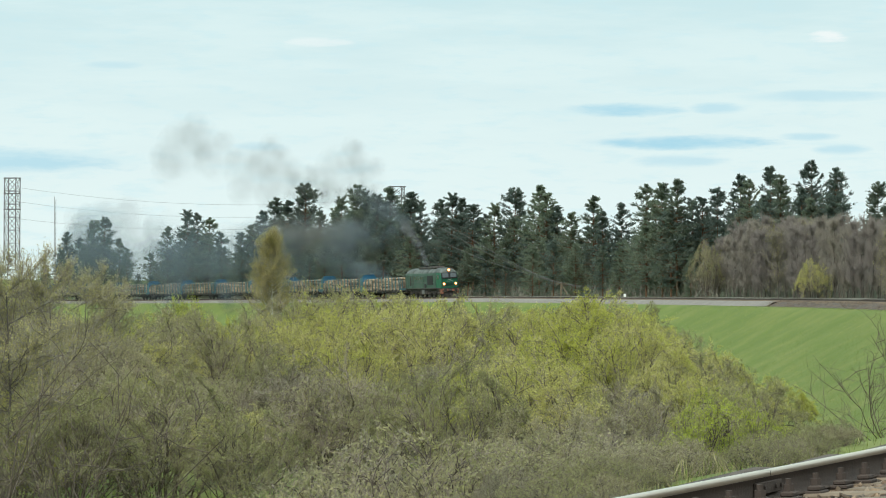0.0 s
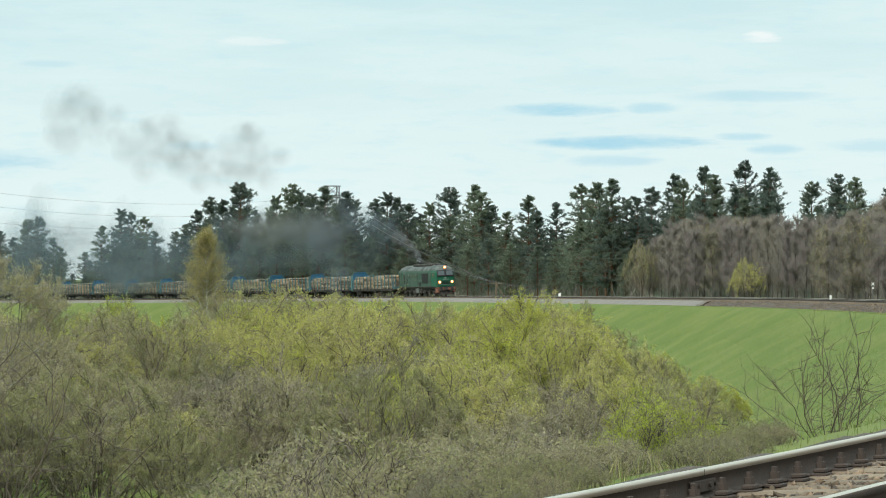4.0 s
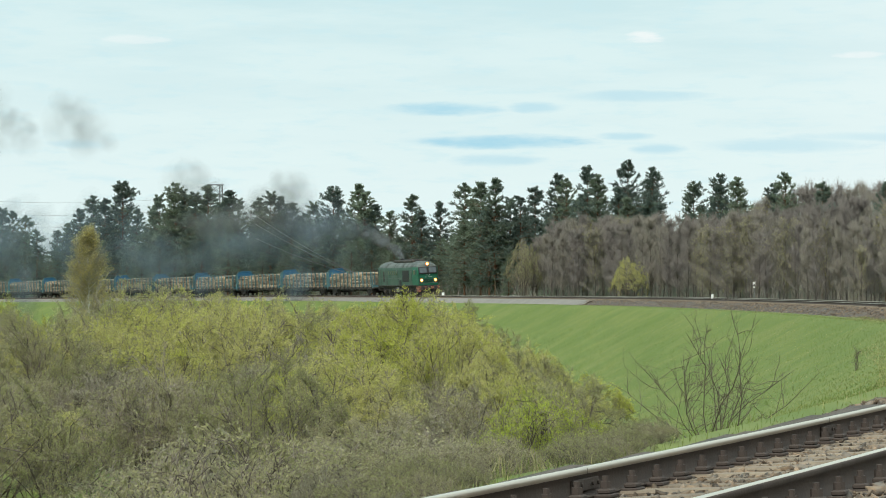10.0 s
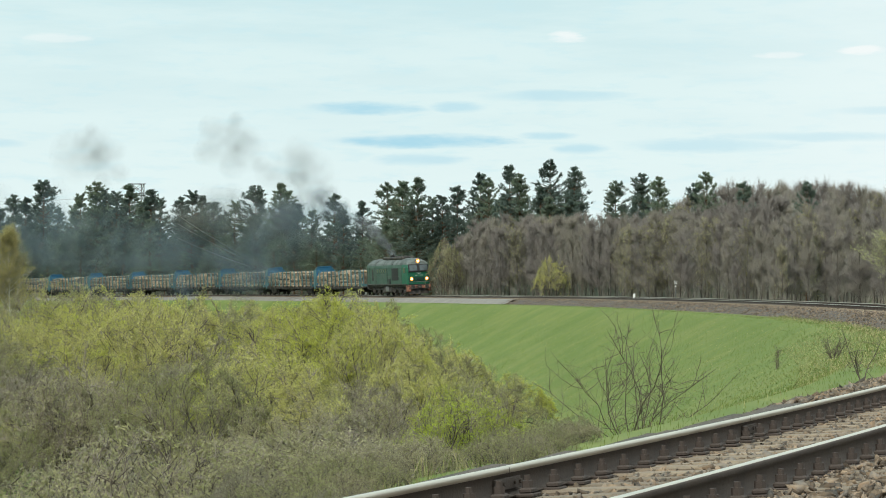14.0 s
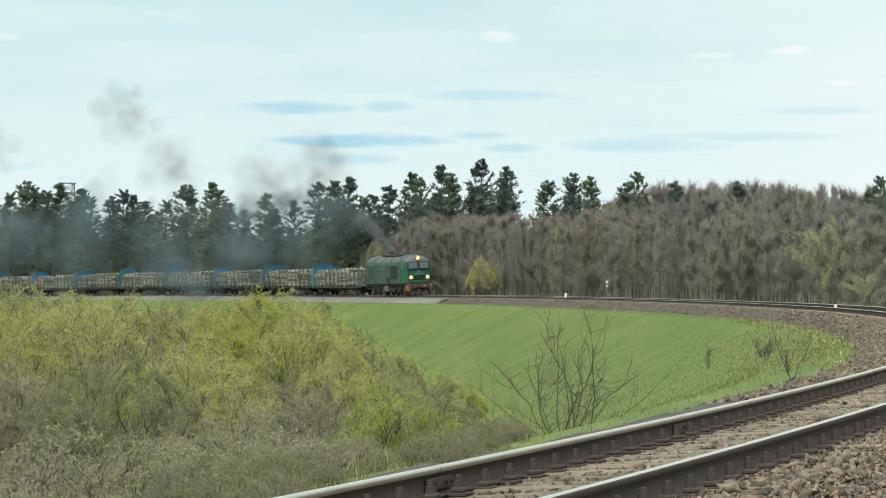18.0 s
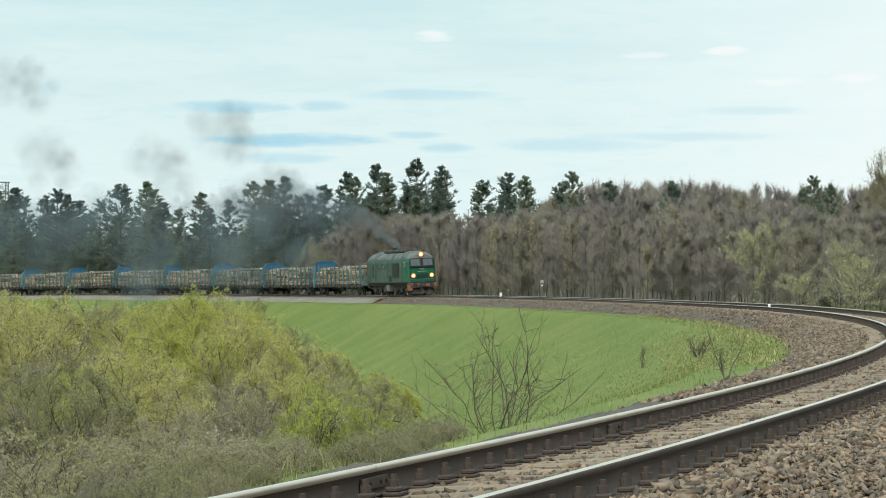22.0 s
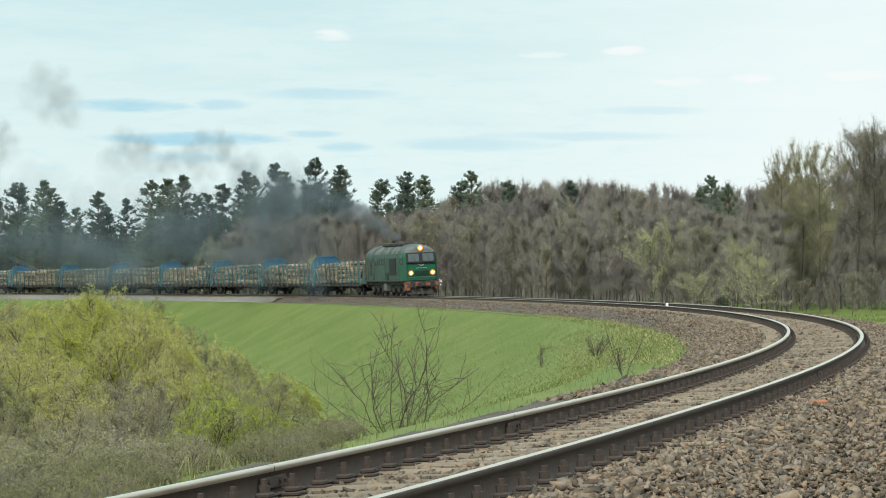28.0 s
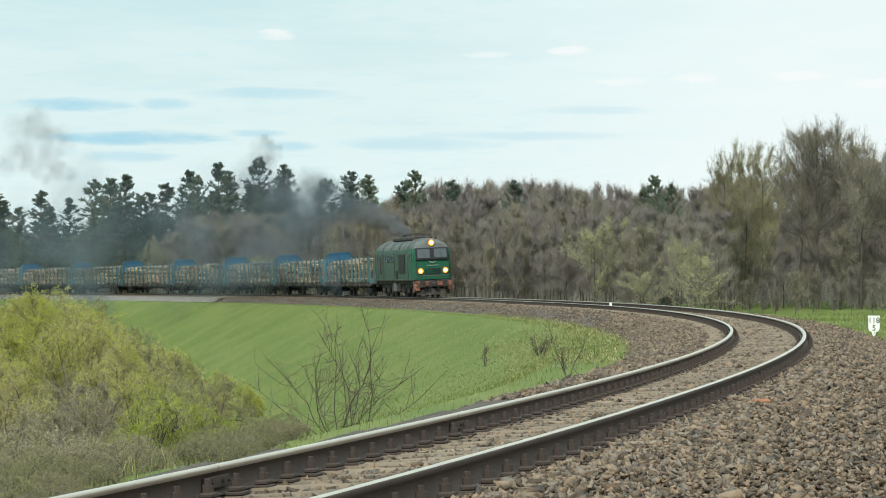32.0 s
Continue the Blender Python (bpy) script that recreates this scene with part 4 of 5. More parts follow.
def bare_meshes(name, h, wide, leaf=None, leaves=0, twigs=9500, start=0.06, ll=0.3, bark="alder_bark", tw_wide=0.014, up=(1.3, 2.8), limbs=44, shape="column", trunk_r=0.0065, wild=0.3, twig="alder", reach=(0.025, 0.075)):
    """A leafless or budding tree: trunk, rising limbs, side branches, and a haze of fine upright twigs."""
    n = 7
    z = np.linspace(-0.3, h * 0.92, n + 1)
    P = np.stack([np.cumsum(rng.normal(0, 0.005 * h, n + 1)), np.cumsum(rng.normal(0, 0.005 * h, n + 1)), z], -1)[None]
    m = limbs
    fz = start + (0.95 - start) * rng.uniform(0, 1, m) ** 0.85
    a = np.arange(m) * 2.4 + rng.uniform(0, 1, m)
    st = np.stack([np.interp(fz * h, z, P[0, :, 0]), np.interp(fz * h, z, P[0, :, 1]), fz * h], -1)
    k = (fz - start) / (1 - start)
    ln = wide * SHAPES[shape](k) * rng.uniform(0.6, 1.15, m)
    wy = np.stack([np.cos(a), np.sin(a), rng.uniform(*up, m)], -1)
    Q = branch_out(st, wy, ln * 1.15, 0.08 + 0.2 * wild, 4, 0.04)
    R = sprout(Q, m * 22, 0.1, 1.0, 0.3 + wild * 0.5, 0.25, (0.05 * h, 0.13 * h), 0.15, 2, 1 - 0.55 * k)
    fit = np.array([1.0, 1.0, h / (np.quantile(R[:, -1, 2], 0.995) + 0.03 * h)])
    P, Q, R = P * fit, Q * fit, R * fit
    bars = limb_bars(P, np.array([trunk_r * h]), np.array([0.02]), 6)
    bars += limb_bars(Q, (0.012 + 0.018 * (1 - k)) * h / 11, np.full(m, 0.01))
    v, f, ix = join(bars)
    trunk = raw_mesh(name + "_trunk", v, f, [M[bark]])
    v, f, _ = join(limb_bars(R, np.full(len(R), 0.012), np.full(len(R), 0.007)))
    tri = np.concatenate([f[:, [0, 1, 2]], f[:, [0, 2, 3]]])
    _, t, w, _ = on_limbs(R, twigs, 0.0, 1.0)
    tw = w * 0.6 + rng.normal(0, wild, (twigs, 3)) + np.array([0, 0, 0.7])
    e = t + tw / np.linalg.norm(tw, axis=1, keepdims=True) * (rng.uniform(*reach, twigs) * h)[:, None]
    out = t - np.array([0, 0, 0.3 * h])
    pieces = [((v, tri), 0), (slivers((t + e) / 2, e - t, np.linalg.norm(e - t, axis=1), np.full(twigs, tw_wide), out, 0.8), 0)]
    if leaf:
        j = rng.integers(0, twigs, leaves)
        c = t[j] + (e[j] - t[j]) * rng.uniform(0, 1.05, leaves)[:, None] + rng.normal(0, 0.06, (leaves, 3))
        pieces.append((slivers(c, rng.normal(0, 1, c.shape), rng.uniform(0.6, 1.3, leaves) * ll, rng.uniform(0.6, 1.3, leaves) * ll * 0.5, c - np.array([0, 0, 0.4 * h])), 1))
    v, f, ix = join(pieces)
    crown = raw_mesh(name + "_crown", v, f, [M[twig]] + ([M[leaf]] if leaf else []), ix)
    return trunk, crown


BUSH = dict(
    green=[bush_meshes("green_bush", 6.0, 6.4, "willow", leaves=24000) for _ in range(4)],
    bright=[bush_meshes("bright_bush", 6.0, 6.4, "willow_bright", leaves=30000, low=0.05, twigs=4000) for _ in range(4)],
    grey=[bush_meshes("grey_bush", 5.0, 6.0, "willow_grey", leaves=12000, twigs=9000, fine=1300) for _ in range(4)],
    lime=[bush_meshes("lime_bush", 4.5, 4.2, "lime", leaves=30000, low=0.0, ll=0.055, lw=0.026)],
    scrub=[bush_meshes("scrub", 2.5, 3.6, leaf, leaves=9000, twigs=5000, ll=0.055, lw=0.026, thick=0.45, upright=0.45, stems=34, low=0.1) for leaf in ("willow", "willow_grey", "willow")],
    open=[bush_meshes("open_bush", 6.0, 5.4, "willow_bright", leaves=7000, twigs=2600, thick=1.6, low=0.45, stems=14, fine=500) for _ in range(3)],
)
BASE_H = dict(green=6.0, bright=6.0, grey=5.0, lime=4.5, open=6.0, scrub=2.5)
WORDS = dict(scrub="low grey-green scrub with thin pale twigs", open="open willow bush with dark bare limbs and thin yellow leaves", green="dense olive green willow bush in young leaf", bright="rounded willow bush with fresh yellow-green leaves", grey="grey-green willow bush with bare twigs and catkins", lime="small bright lime-green leafing shrub")


def bush(kind, u, dist, h, wide=1.0, group="bushes in the hollow"):
    x, y, z = spot(u, dist)
    me = BUSH[kind][int(rng.integers(len(BUSH[kind])))]
    k = h / BASE_H[kind]
    return planted("leafing_shrub" if kind == "lime" else "willow_bush", me, x, y, z, rng.uniform(0, 6.28), k * wide, WORDS[kind], "bush", group, ("stem", "crown"), tall=1 / wide)


def top_h(u, dist, yy):
    """Height over the ground at a bearing and distance of something that reaches the line yy of sight."""
    return EYE + (LEVEL(u) - yy) / F * dist - spot(u, dist)[2]


def scatter_bushes():
    """Bushes filling the floor of the hollow, lower towards its open grassy side."""
    crest = ([-1118, -1028, -939, -884, -829, -763, -724, -692, -670, -610, -556, -503, -439, -375, -333, -301, -269, -228, -186, -134, -92, -51, -15, 21, 62, 103, 133, 163, 204, 274, 334, 404, 483], [462, 492, 512, 537, 564, 569, 552, 520, 542, 548, 537, 516, 506, 502, 508, 500, 504, 510, 516, 520, 534, 544, 534, 516, 508, 512, 528, 554, 576, 594, 612, 656, 756])
    for dist in (97, 107, 118, 130, 144, 161, 179, 200, 224):
        u = -1090 + rng.uniform(0, 60)
        while u < 450:
            d = dist * rng.uniform(0.96, 1.04)
            lim = np.interp(u, *crest)
            if u < np.interp(d, [99, 132, 154, 176, 231], [380, 440, 420, 320, 120]):
                grown = rng.uniform(3.6, 6.0) if d < 138 else rng.uniform(5.5, 9.0)
                yy = max(lim + (rng.uniform(4, 46) if d < 160 else rng.uniform(0, 16)), LEVEL(u) + F * (EYE - DEEP - grown) / d)
                h = top_h(u, d, yy)
                if h > 1.2:
                    kind = rng.choice(["green", "grey", "bright"], p=[0.45, 0.24, 0.31] if d < 141 else [0.20, 0.06, 0.74])
                    bush(kind, u, d, h, rng.uniform(1.0, 1.35) if h > 4 else rng.uniform(1.3, 1.8))
            u += F / d * rng.uniform(2.9, 4.6)


scatter_bushes()


def bank_scrub():
    """Low growth on the bank between the hollow and the rails."""
    for s in np.arange(14, 74, 1.5):
        for d in (6.2, 9.0, 12.5, 16.0):
            x, y, _ = (float(q) for q in np.array(beside(s + rng.uniform(-0.7, 0.7), d + rng.uniform(-1, 1))).ravel())
            u, dist = 784 + F * x / y, math.hypot(x, y)
            lim = np.interp(u, [-1100, 100, 250, 330, 400, 470, 500], [700, 750, 752, 760, 768, 785, 805])
            if u < 495 and y > 20 and not (d < 17 and 215 < u < 385 and dist < 97):
                h = min(rng.uniform(1.2, 3.4), top_h(u, dist, lim + rng.uniform(0, 40)))
                if h > 0.45:
                    bush("scrub", u, dist, h, rng.uniform(1.1, 1.6), "scrub on the bank")


def rail_side_scrub():
    """Knee-high growth at the top of the bank, close to the rails."""
    for s in np.arange(7, 62, 0.8):
        for d in (3.9, 4.8, 5.9):
            x, y, _ = (float(q) for q in np.array(beside(s + rng.uniform(-0.4, 0.4), d + rng.uniform(-0.4, 0.4))).ravel())
            u, dist = 784 + F * x / y, math.hypot(x, y)
            if u < 520 and y > 8 and not 240 < u < 372:
                bush("scrub", u, dist, rng.uniform(0.45, 1.0) * np.interp(u, [300, 540], [1.0, 0.5]) * np.interp(dist, [14, 40], [0.35, 1.0]), rng.uniform(1.0, 1.4), "scrub on the bank")


bank_scrub()
rail_side_scrub()
# bushes that stand out
bush("bright", 73, 185, top_h(73, 185, 515), 1.2)
bush("bright", 30, 176, top_h(30, 176, 528), 1.1)
bush("lime", 305, 46, top_h(305, 46, 690), 1.05)
bush("lime", -692, 226, top_h(-692, 226, 519), 0.7)
for u, d, yy in ((-535, 168, 552), (-455, 172, 527), (-386, 160, 522), (-333, 170, 520), (-269, 165, 522), (-196, 160, 537), (-134, 172, 537), (-632, 170, 592), (82, 178, 522), (-51, 150, 572), (-774, 165, 592)):
    bush("open", u, d, top_h(u, d, yy), 1.0)


def track_dist(u):
    b = math.atan((u - 784) / F)
    a = np.arctan2(LINE_X, LINE_Y)
    ok = WAY > 60
    return float(np.interp(-b, -a[ok], np.hypot(LINE_X, LINE_Y)[ok]))


bush("bright", 463, track_dist(463) + 9, top_h(463, track_dist(463) + 9, 452), 0.75, "bushes beside the line")
bush("green", 275, track_dist(275) + 10, top_h(275, track_dist(275) + 10, 425), 0.6, "bushes beside the line")

PINE = [pine_meshes("pine", 20, w, b, gap=g) for w, b, g in ((4.6, 0.06, 0.1), (4.0, 0.12, 0.15), (5.0, 0.08, 0.1), (3.6, 0.34, 0.3), (4.4, 0.1, 0.2), (3.7, 0.2, 0.25), (4.6, 0.16, 0.3))]
PINES = [(-917, 404), (-893, 416), (-864, 384), (-844, 379), (-815, 416), (-800, 432), (-754, 440), (-722, 396), (-684, 366), (-665, 372), (-641, 380), (-619, 404), (-580, 404), (-561, 392), (-539, 367), (-514, 343), (-492, 350), (-459, 318), (-432, 368), (-400, 360), (-390, 342), (-361, 320), (-345, 332), (-324, 338), (-299, 326), (-261, 334), (-244, 348), (-205, 346), (-185, 336), (-165, 344), (-146, 354), (-123, 374), (-107, 354), (-69, 326), (-25, 322), (-12, 334), (7, 358), (33, 368), (73, 342), (90, 368), (125, 354), (169, 322), (197, 318), (223, 312), (250, 346), (268, 342), (295, 328), (335, 304), (351, 314), (388, 290), (406, 304), (443, 328), (460, 282), (503, 292), (576, 318), (622, 304), (652, 310), (716, 322), (736, 305), (801, 322)]
SKYLINE = [(-984, 422), (-950, 432), (-917, 407), (-864, 387), (-840, 384), (-812, 420), (-793, 454), (-765, 454), (-741, 422), (-719, 400), (-686, 370), (-641, 384), (-616, 410), (-578, 408), (-535, 370), (-503, 352), (-460, 324), (-428, 374), (-407, 370), (-361, 326), (-291, 332), (-249, 344), (-231, 394), (-212, 364), (-186, 342), (-144, 358), (-123, 378), (-103, 360), (-87, 378), (-69, 332), (-51, 372), (-25, 328), (6, 364), (57, 378), (73, 348), (92, 372), (105, 402), (125, 362), (148, 398), (163, 338), (196, 322), (229, 320), (246, 354), (274, 350), (295, 334), (314, 350), (335, 310), (374, 298), (414, 322), (428, 352), (460, 290), (478, 322), (503, 300), (519, 352), (541, 364), (566, 350), (622, 318), (680, 330), (736, 318), (800, 335)]


def pine(u, dist, yy, kind=None, wide=1.0):
    h = top_h(u, dist, yy)
    i = int(rng.integers(len(PINE))) if kind is None else kind
    x, y, z = spot(u, dist)
    ob = planted("pine_tree", PINE[i], x, y, z, rng.uniform(0, 6.28), h / 20 * wide, "tall dark green pine in a wood beside the railway", "tree", "pine wood behind the line", ("trunk", "crown"), tall=1 / wide)
    return ob


for u, yy in PINES:
    pine(u, track_dist(u) + rng.uniform(26, 40) + (22 if u > 285 else 0), yy, 3 if u in (457, 501, 622, 107) else None, 1.15 if u > 300 else 1.3)
crest = ([p[0] for p in SKYLINE], [p[1] for p in SKYLINE])
for back, low, high, gap in ((18, 40, 105, 40), (34, 14, 50, 32), (50, 22, 70, 34)):
    u = -960.0
    while u < 520 + back * 4:
        pine(u, track_dist(u) + back + rng.uniform(0, 8) + (26 if u > 275 else 0), np.interp(u, *crest) + rng.uniform(low, high), None, rng.uniform(1.2, 1.7))
        u += gap * rng.uniform(0.7, 1.3)

BARE = [bare_meshes("alder", 11, 2.3, start=0.12) for _ in range(5)] + [bare_meshes("budding", 11, 3.0, "bud", 1800, shape="oval", ll=0.2) for _ in range(3)] + [
    bare_meshes("pale_leafing", 8, 3.6, "pale_leaf", 6000, twigs=4000, ll=0.12, up=(0.35, 1.3), shape="oval", limbs=34),
    bare_meshes("tall_budding", 14, 4.2, "bud", 4000, twigs=13000, ll=0.13, up=(0.4, 1.3), limbs=40, shape="oval", start=0.25, trunk_r=0.009, wild=0.55, reach=(0.018, 0.058)),
    bare_meshes("open_budding", 11, 4.0, "bud", 20000, twigs=7000, ll=0.09, up=(0.4, 1.3), limbs=36, shape="oval", start=0.24, wild=0.55, reach=(0.018, 0.058))]
BARE_H = [11.0] * 8 + [8.0, 14.0, 11.0]
BARE_WORDS = ["leafless grey-brown alder in a dense thicket"] * 5 + ["slender tree with olive spring buds"] * 3 + ["small tree with pale green opening leaves", "tall spreading tree with sparse olive buds", "open spreading tree with thin branches and olive buds"]


def bare(u, dist, yy, kind=None, wide=1.0, group="bare wood behind the line"):
    h = top_h(u, dist, yy)
    i = int(rng.integers(5)) if kind is None else kind
    x, y, z = spot(u, dist)
    return planted("alder_tree" if i < 5 else "budding_tree", BARE[i], x, y, z, rng.uniform(0, 6.28), h / BARE_H[i] * wide, BARE_WORDS[i], "tree", group, ("trunk", "crown"), tall=1 / wide)


def thicket(lo, hi, back, line, jitter, gap, buds, wide=1.0):
    u = lo
    while u < hi:
        d = track_dist(min(u, 1120)) + back + rng.uniform(0, 10)
        bare(u, d, np.interp(u, *line) + rng.uniform(-jitter, jitter * 2), 5 + int(rng.integers(3)) if rng.uniform() < buds else None, wide * rng.uniform(0.9, 1.3))
        u += F / d * gap * rng.uniform(0.7, 1.3)


thicket(290, 1290, 15, ([240, 300, 340, 400, 600, 900, 1300], [450, 412, 392, 384, 384, 392, 400]), 8, 0.85, 0.2)
thicket(300, 1290, 26, ([300, 330, 400, 600, 900, 1300], [410, 390, 374, 372, 368, 366]), 7, 0.85, 0.1)
thicket(640, 1330, 42, ([640, 700, 1300], [380, 350, 345]), 8, 1.3, 0.05)
thicket(690, 1330, 62, ([690, 740, 800, 900, 1000, 1100, 1200, 1330], [345, 326, 322, 318, 322, 326, 328, 322]), 3, 1.15, 0.0)
thicket(690, 1330, 74, ([690, 740, 800, 900, 1000, 1100, 1200, 1330], [350, 330, 326, 322, 326, 330, 332, 326]), 5, 1.15, 0.0)
thicket(1265, 1640, 62, ([1265, 1300, 1400, 1480, 1640], [335, 312, 290, 268, 280]), 10, 1.2, 0.3, 1.1)
thicket(1265, 1640, 50, ([1265, 1300, 1400, 1480, 1640], [380, 350, 340, 325, 330]), 14, 1.3, 0.5, 1.1)
thicket(1262, 1640, 38, ([1250, 1640], [450, 430]), 25, 1.8, 0.6, 1.1)
thicket(1268, 1640, 27, ([1268, 1640], [490, 475]), 16, 1.0, 0.8, 1.3)
for u, yy, k, w in ((1285, 266, 10, 0.55), (1322, 248, 10, 0.65), (1352, 252, 10, 0.55), (1418, 225, 9, 0.8), (1450, 215, 9, 0.9), (1490, 212, 9, 0.9), (1525, 240, 9, 0.8), (1590, 250, 9, 1.0), (1490, 400, 7, 1.2)):
    bare(u, track_dist(1120) + 40 + rng.uniform(0, 6), yy, k, w)
for u, yy, k, w in ((1050, 398, 8, 0.95), (1136, 480, 8, 1.2), (1206, 420, 8, 0.8), (1236, 452, 8, 1.0), (1110, 450, 7, 0.9), (870, 430, 6, 0.8), (272, 418, 5, 0.8)):
    bare(u, track_dist(u) + 15, yy, k, w, "trees beside the line")
bare(1088, track_dist(1088) + 24, 380, 8, 0.6, "trees beside the line")
for u, yy in ((910, 322), (1160, 314), (1190, 330), (1140, 335)):
    pine(u, track_dist(u) + 52, yy, 0, 1.0)
# the trees at the near end of the hollow
for u, d, yy, k, w in ((-1028, 99, 417, 10, 1.0), (-945, 118, 440, 10, 1.0), (-884, 134, 454, 10, 0.9), (-1090, 106, 432, 10, 1.0), (-823, 145, 484, 10, 0.9)):
    bare(u, d, yy, k, w, "trees in the hollow")


def birch():
    h = top_h(-518, 350, 396)
    x, y, z = spot(-518, 350)
    me = bare_meshes("birch", h, 4.7, "birch_leaf", 34000, twigs=9000, start=0.16, ll=0.15, bark="birch_bark", up=(0.35, 0.9), limbs=130, shape="cone", trunk_r=0.012)
    planted("birch_tree", me, x, y, z, 0.4, 1.0, "single birch with white trunk and ochre-green young leaves", "tree", "", ("trunk", "crown"))


birch()


def bare_shrub(u, dist, h, wide, label, thick=1.0, n=14):
    """An open shrub of dark, crooked, leafless branches."""
    ring = min(0.2, 0.03 * h)
    a = np.arange(n) * 2.4 + rng.uniform(0, 0.6, n)
    lean = (0.15 + 0.85 * np.arange(n) / n) * wide / h
    P = branch_out(np.stack([np.cos(a) * ring, np.sin(a) * ring, np.full(n, -0.3 if h > 2 else -0.05)], -1), np.stack([np.cos(a) * lean, np.sin(a) * lean, np.ones(n)], -1), rng.uniform(0.75, 1.15, n) * h, 0.16, 6)
    bars = limb_bars(P, rng.uniform(0.035, 0.06, n) * thick, np.full(n, 0.014 * thick), 5)
    m = n * 10
    si, fi = rng.integers(0, n, m), rng.uniform(0.2, 0.95, m) * 6
    i0 = np.minimum(fi.astype(int), 5)
    b = P[si, i0] + (P[si, i0 + 1] - P[si, i0]) * (fi - i0)[:, None]
    Q = branch_out(b, rng.normal(0, 0.8, (m, 3)) + np.array([0, 0, 0.75]), rng.uniform(0.15, 0.42, m) * h, 0.22, 4)
    bars += limb_bars(Q, np.full(m, 0.02 * thick), np.full(m, 0.008 * thick), 4)
    k = m * 3
    si = rng.integers(0, m, k)
    R = branch_out(Q[si, rng.integers(1, 5, k)], rng.normal(0, 0.8, (k, 3)) + np.array([0, 0, 0.6]), rng.uniform(0.06, 0.2, k) * h, 0.25, 2)
    twigs = limb_bars(R, np.full(k, 0.01 * thick), np.full(k, 0.005 * thick))
    x, y, z = spot(u, dist)
    planted("bare_shrub", (raw_mesh("shrub_limbs", *join(bars)[:2], [M["twig_dark"]]), raw_mesh("shrub_twigs", *join(twigs)[:2], [M["twig_dark"]])), x, y, z, 0.0, 1.0, label, "shrub", "", ("stem", "twig")).children[1]["kind"] = "stuff"


bare_shrub(612, 104, 5.0, 7.0, "leafless dark shrub with crooked branches below the track", 0.62)
bare_shrub(-1084, 68, 8.0, 6.5, "leafless dark shrub with long bent branches", 0.65)
bare_shrub(1006, 54, 1.09, 0.22, "thin leafless sapling on the grass slope", 0.3, 3)
bare_shrub(859, 109, 1.11, 0.3, "thin leafless sapling on the grass slope", 0.3, 3)
bare_shrub(957, 91, 0.77, 0.9, "low leafless scrub on the grass slope", 0.22)


def undergrowth():
    """Brushwood along the foot of the woods behind the line."""
    n = 76000
    s = 95 + 565 * rng.uniform(0, 1, n) ** 1.3
    d = -np.interp(s, [95, 150, 190, 240], [30, 24, 13, 8]) - rng.uniform(0, 1, n) * 22
    x, y, z = beside(s, d)
    z = ground_z(x, y)
    ln = rng.uniform(0.8, 3.2, n) * np.interp(s, [95, 200, 660], [1.1, 1.1, 1.3])
    c = np.stack([x, y, z + ln * 0.45], -1)
    v, f = slivers(c, rng.normal(0, 0.35, (n, 3)) + np.array([0, 0, 1]), ln, rng.uniform(0.025, 0.06, n) * np.interp(s, [95, 200, 500], [0.8, 1.0, 2.4]))
    ix = (rng.uniform(size=n) < np.interp(s, [120, 240, 300], [0.15, 0.15, 0.5])).astype(int)
    ob = new("undergrowth", raw_mesh("undergrowth", v, f, [M["alder"], M["pine"]], ix))
    tagged(ob, "tangled brushwood along the edge of the woods", "undergrowth", kind="stuff")


def grass_cover():
    """Tufts on the embankment, the floor of the hollow and the verge."""
    parts = []
    dry = []
    for n, s0, s1, d0, d1, ln, wd in ((90000, 55, 300, 4.2, 19, 0.1, 0.02), (12000, 52, 112, 3.7, 7.4, 0.12, 0.013), (4500, 50, 150, 2.7, 4.6, 0.18, 0.024), (9000, 4, 70, 2.9, 7.0, 0.26, 0.008), (9000, 15, 90, 3.9, 12, 0.12, 0.01), (15000, 25, 130, -16, -3.1, 0.22, 0.022), (5000, 2, 30, -5.6, -2.65, 0.2, 0.012)):
        s, d = rng.uniform(s0, s1, n), rng.uniform(d0, d1, n)
        if d1 == 7.0:  # tall tufts only where the scrub grows
            x, y, _ = beside(s, d)
            some = (784 + F * x / y < 480) & (y > 5)
            s, d, n = s[some], d[some], int(some.sum())
        x, y, _ = beside(s, d)
        bank = np.interp(s, WAY, LINE_Z) + np.interp(d, [3.3, 5.2, 17.5, 22], [-0.86, -0.93, DEEP + 0.45, DEEP + 0.08])
        z = np.where(d > 0, bank, ground_z(x, y))
        k = rng.uniform(0.5, 1.5, n) * ln
        parts.append(((blades(np.stack([x, y, z + k * 0.35], -1), rng.normal(0, 0.8 if s0 >= 50 else 0.25, (n, 3)) * np.array([1, 1, 0.3]) + np.array([0, 0, 0.75]), k, np.full(n, wd))), 0))
        dry.append(np.full(n, 0.45 if d1 == 4.6 else 0.5 if d1 == 7.0 else 0.65 if d1 == 7.4 else 0.05))
    v, f, ix = join(parts)
    ix = (rng.uniform(size=len(f)) < np.concatenate(dry)).astype(int)
    ob = new("grass_tufts", raw_mesh("grass_tufts", v, f, [M["grass_blade"], M["dry_grass"]], ix))
    tagged(ob, "fresh green grass tufts mixed with dry stalks", "grass", kind="stuff")


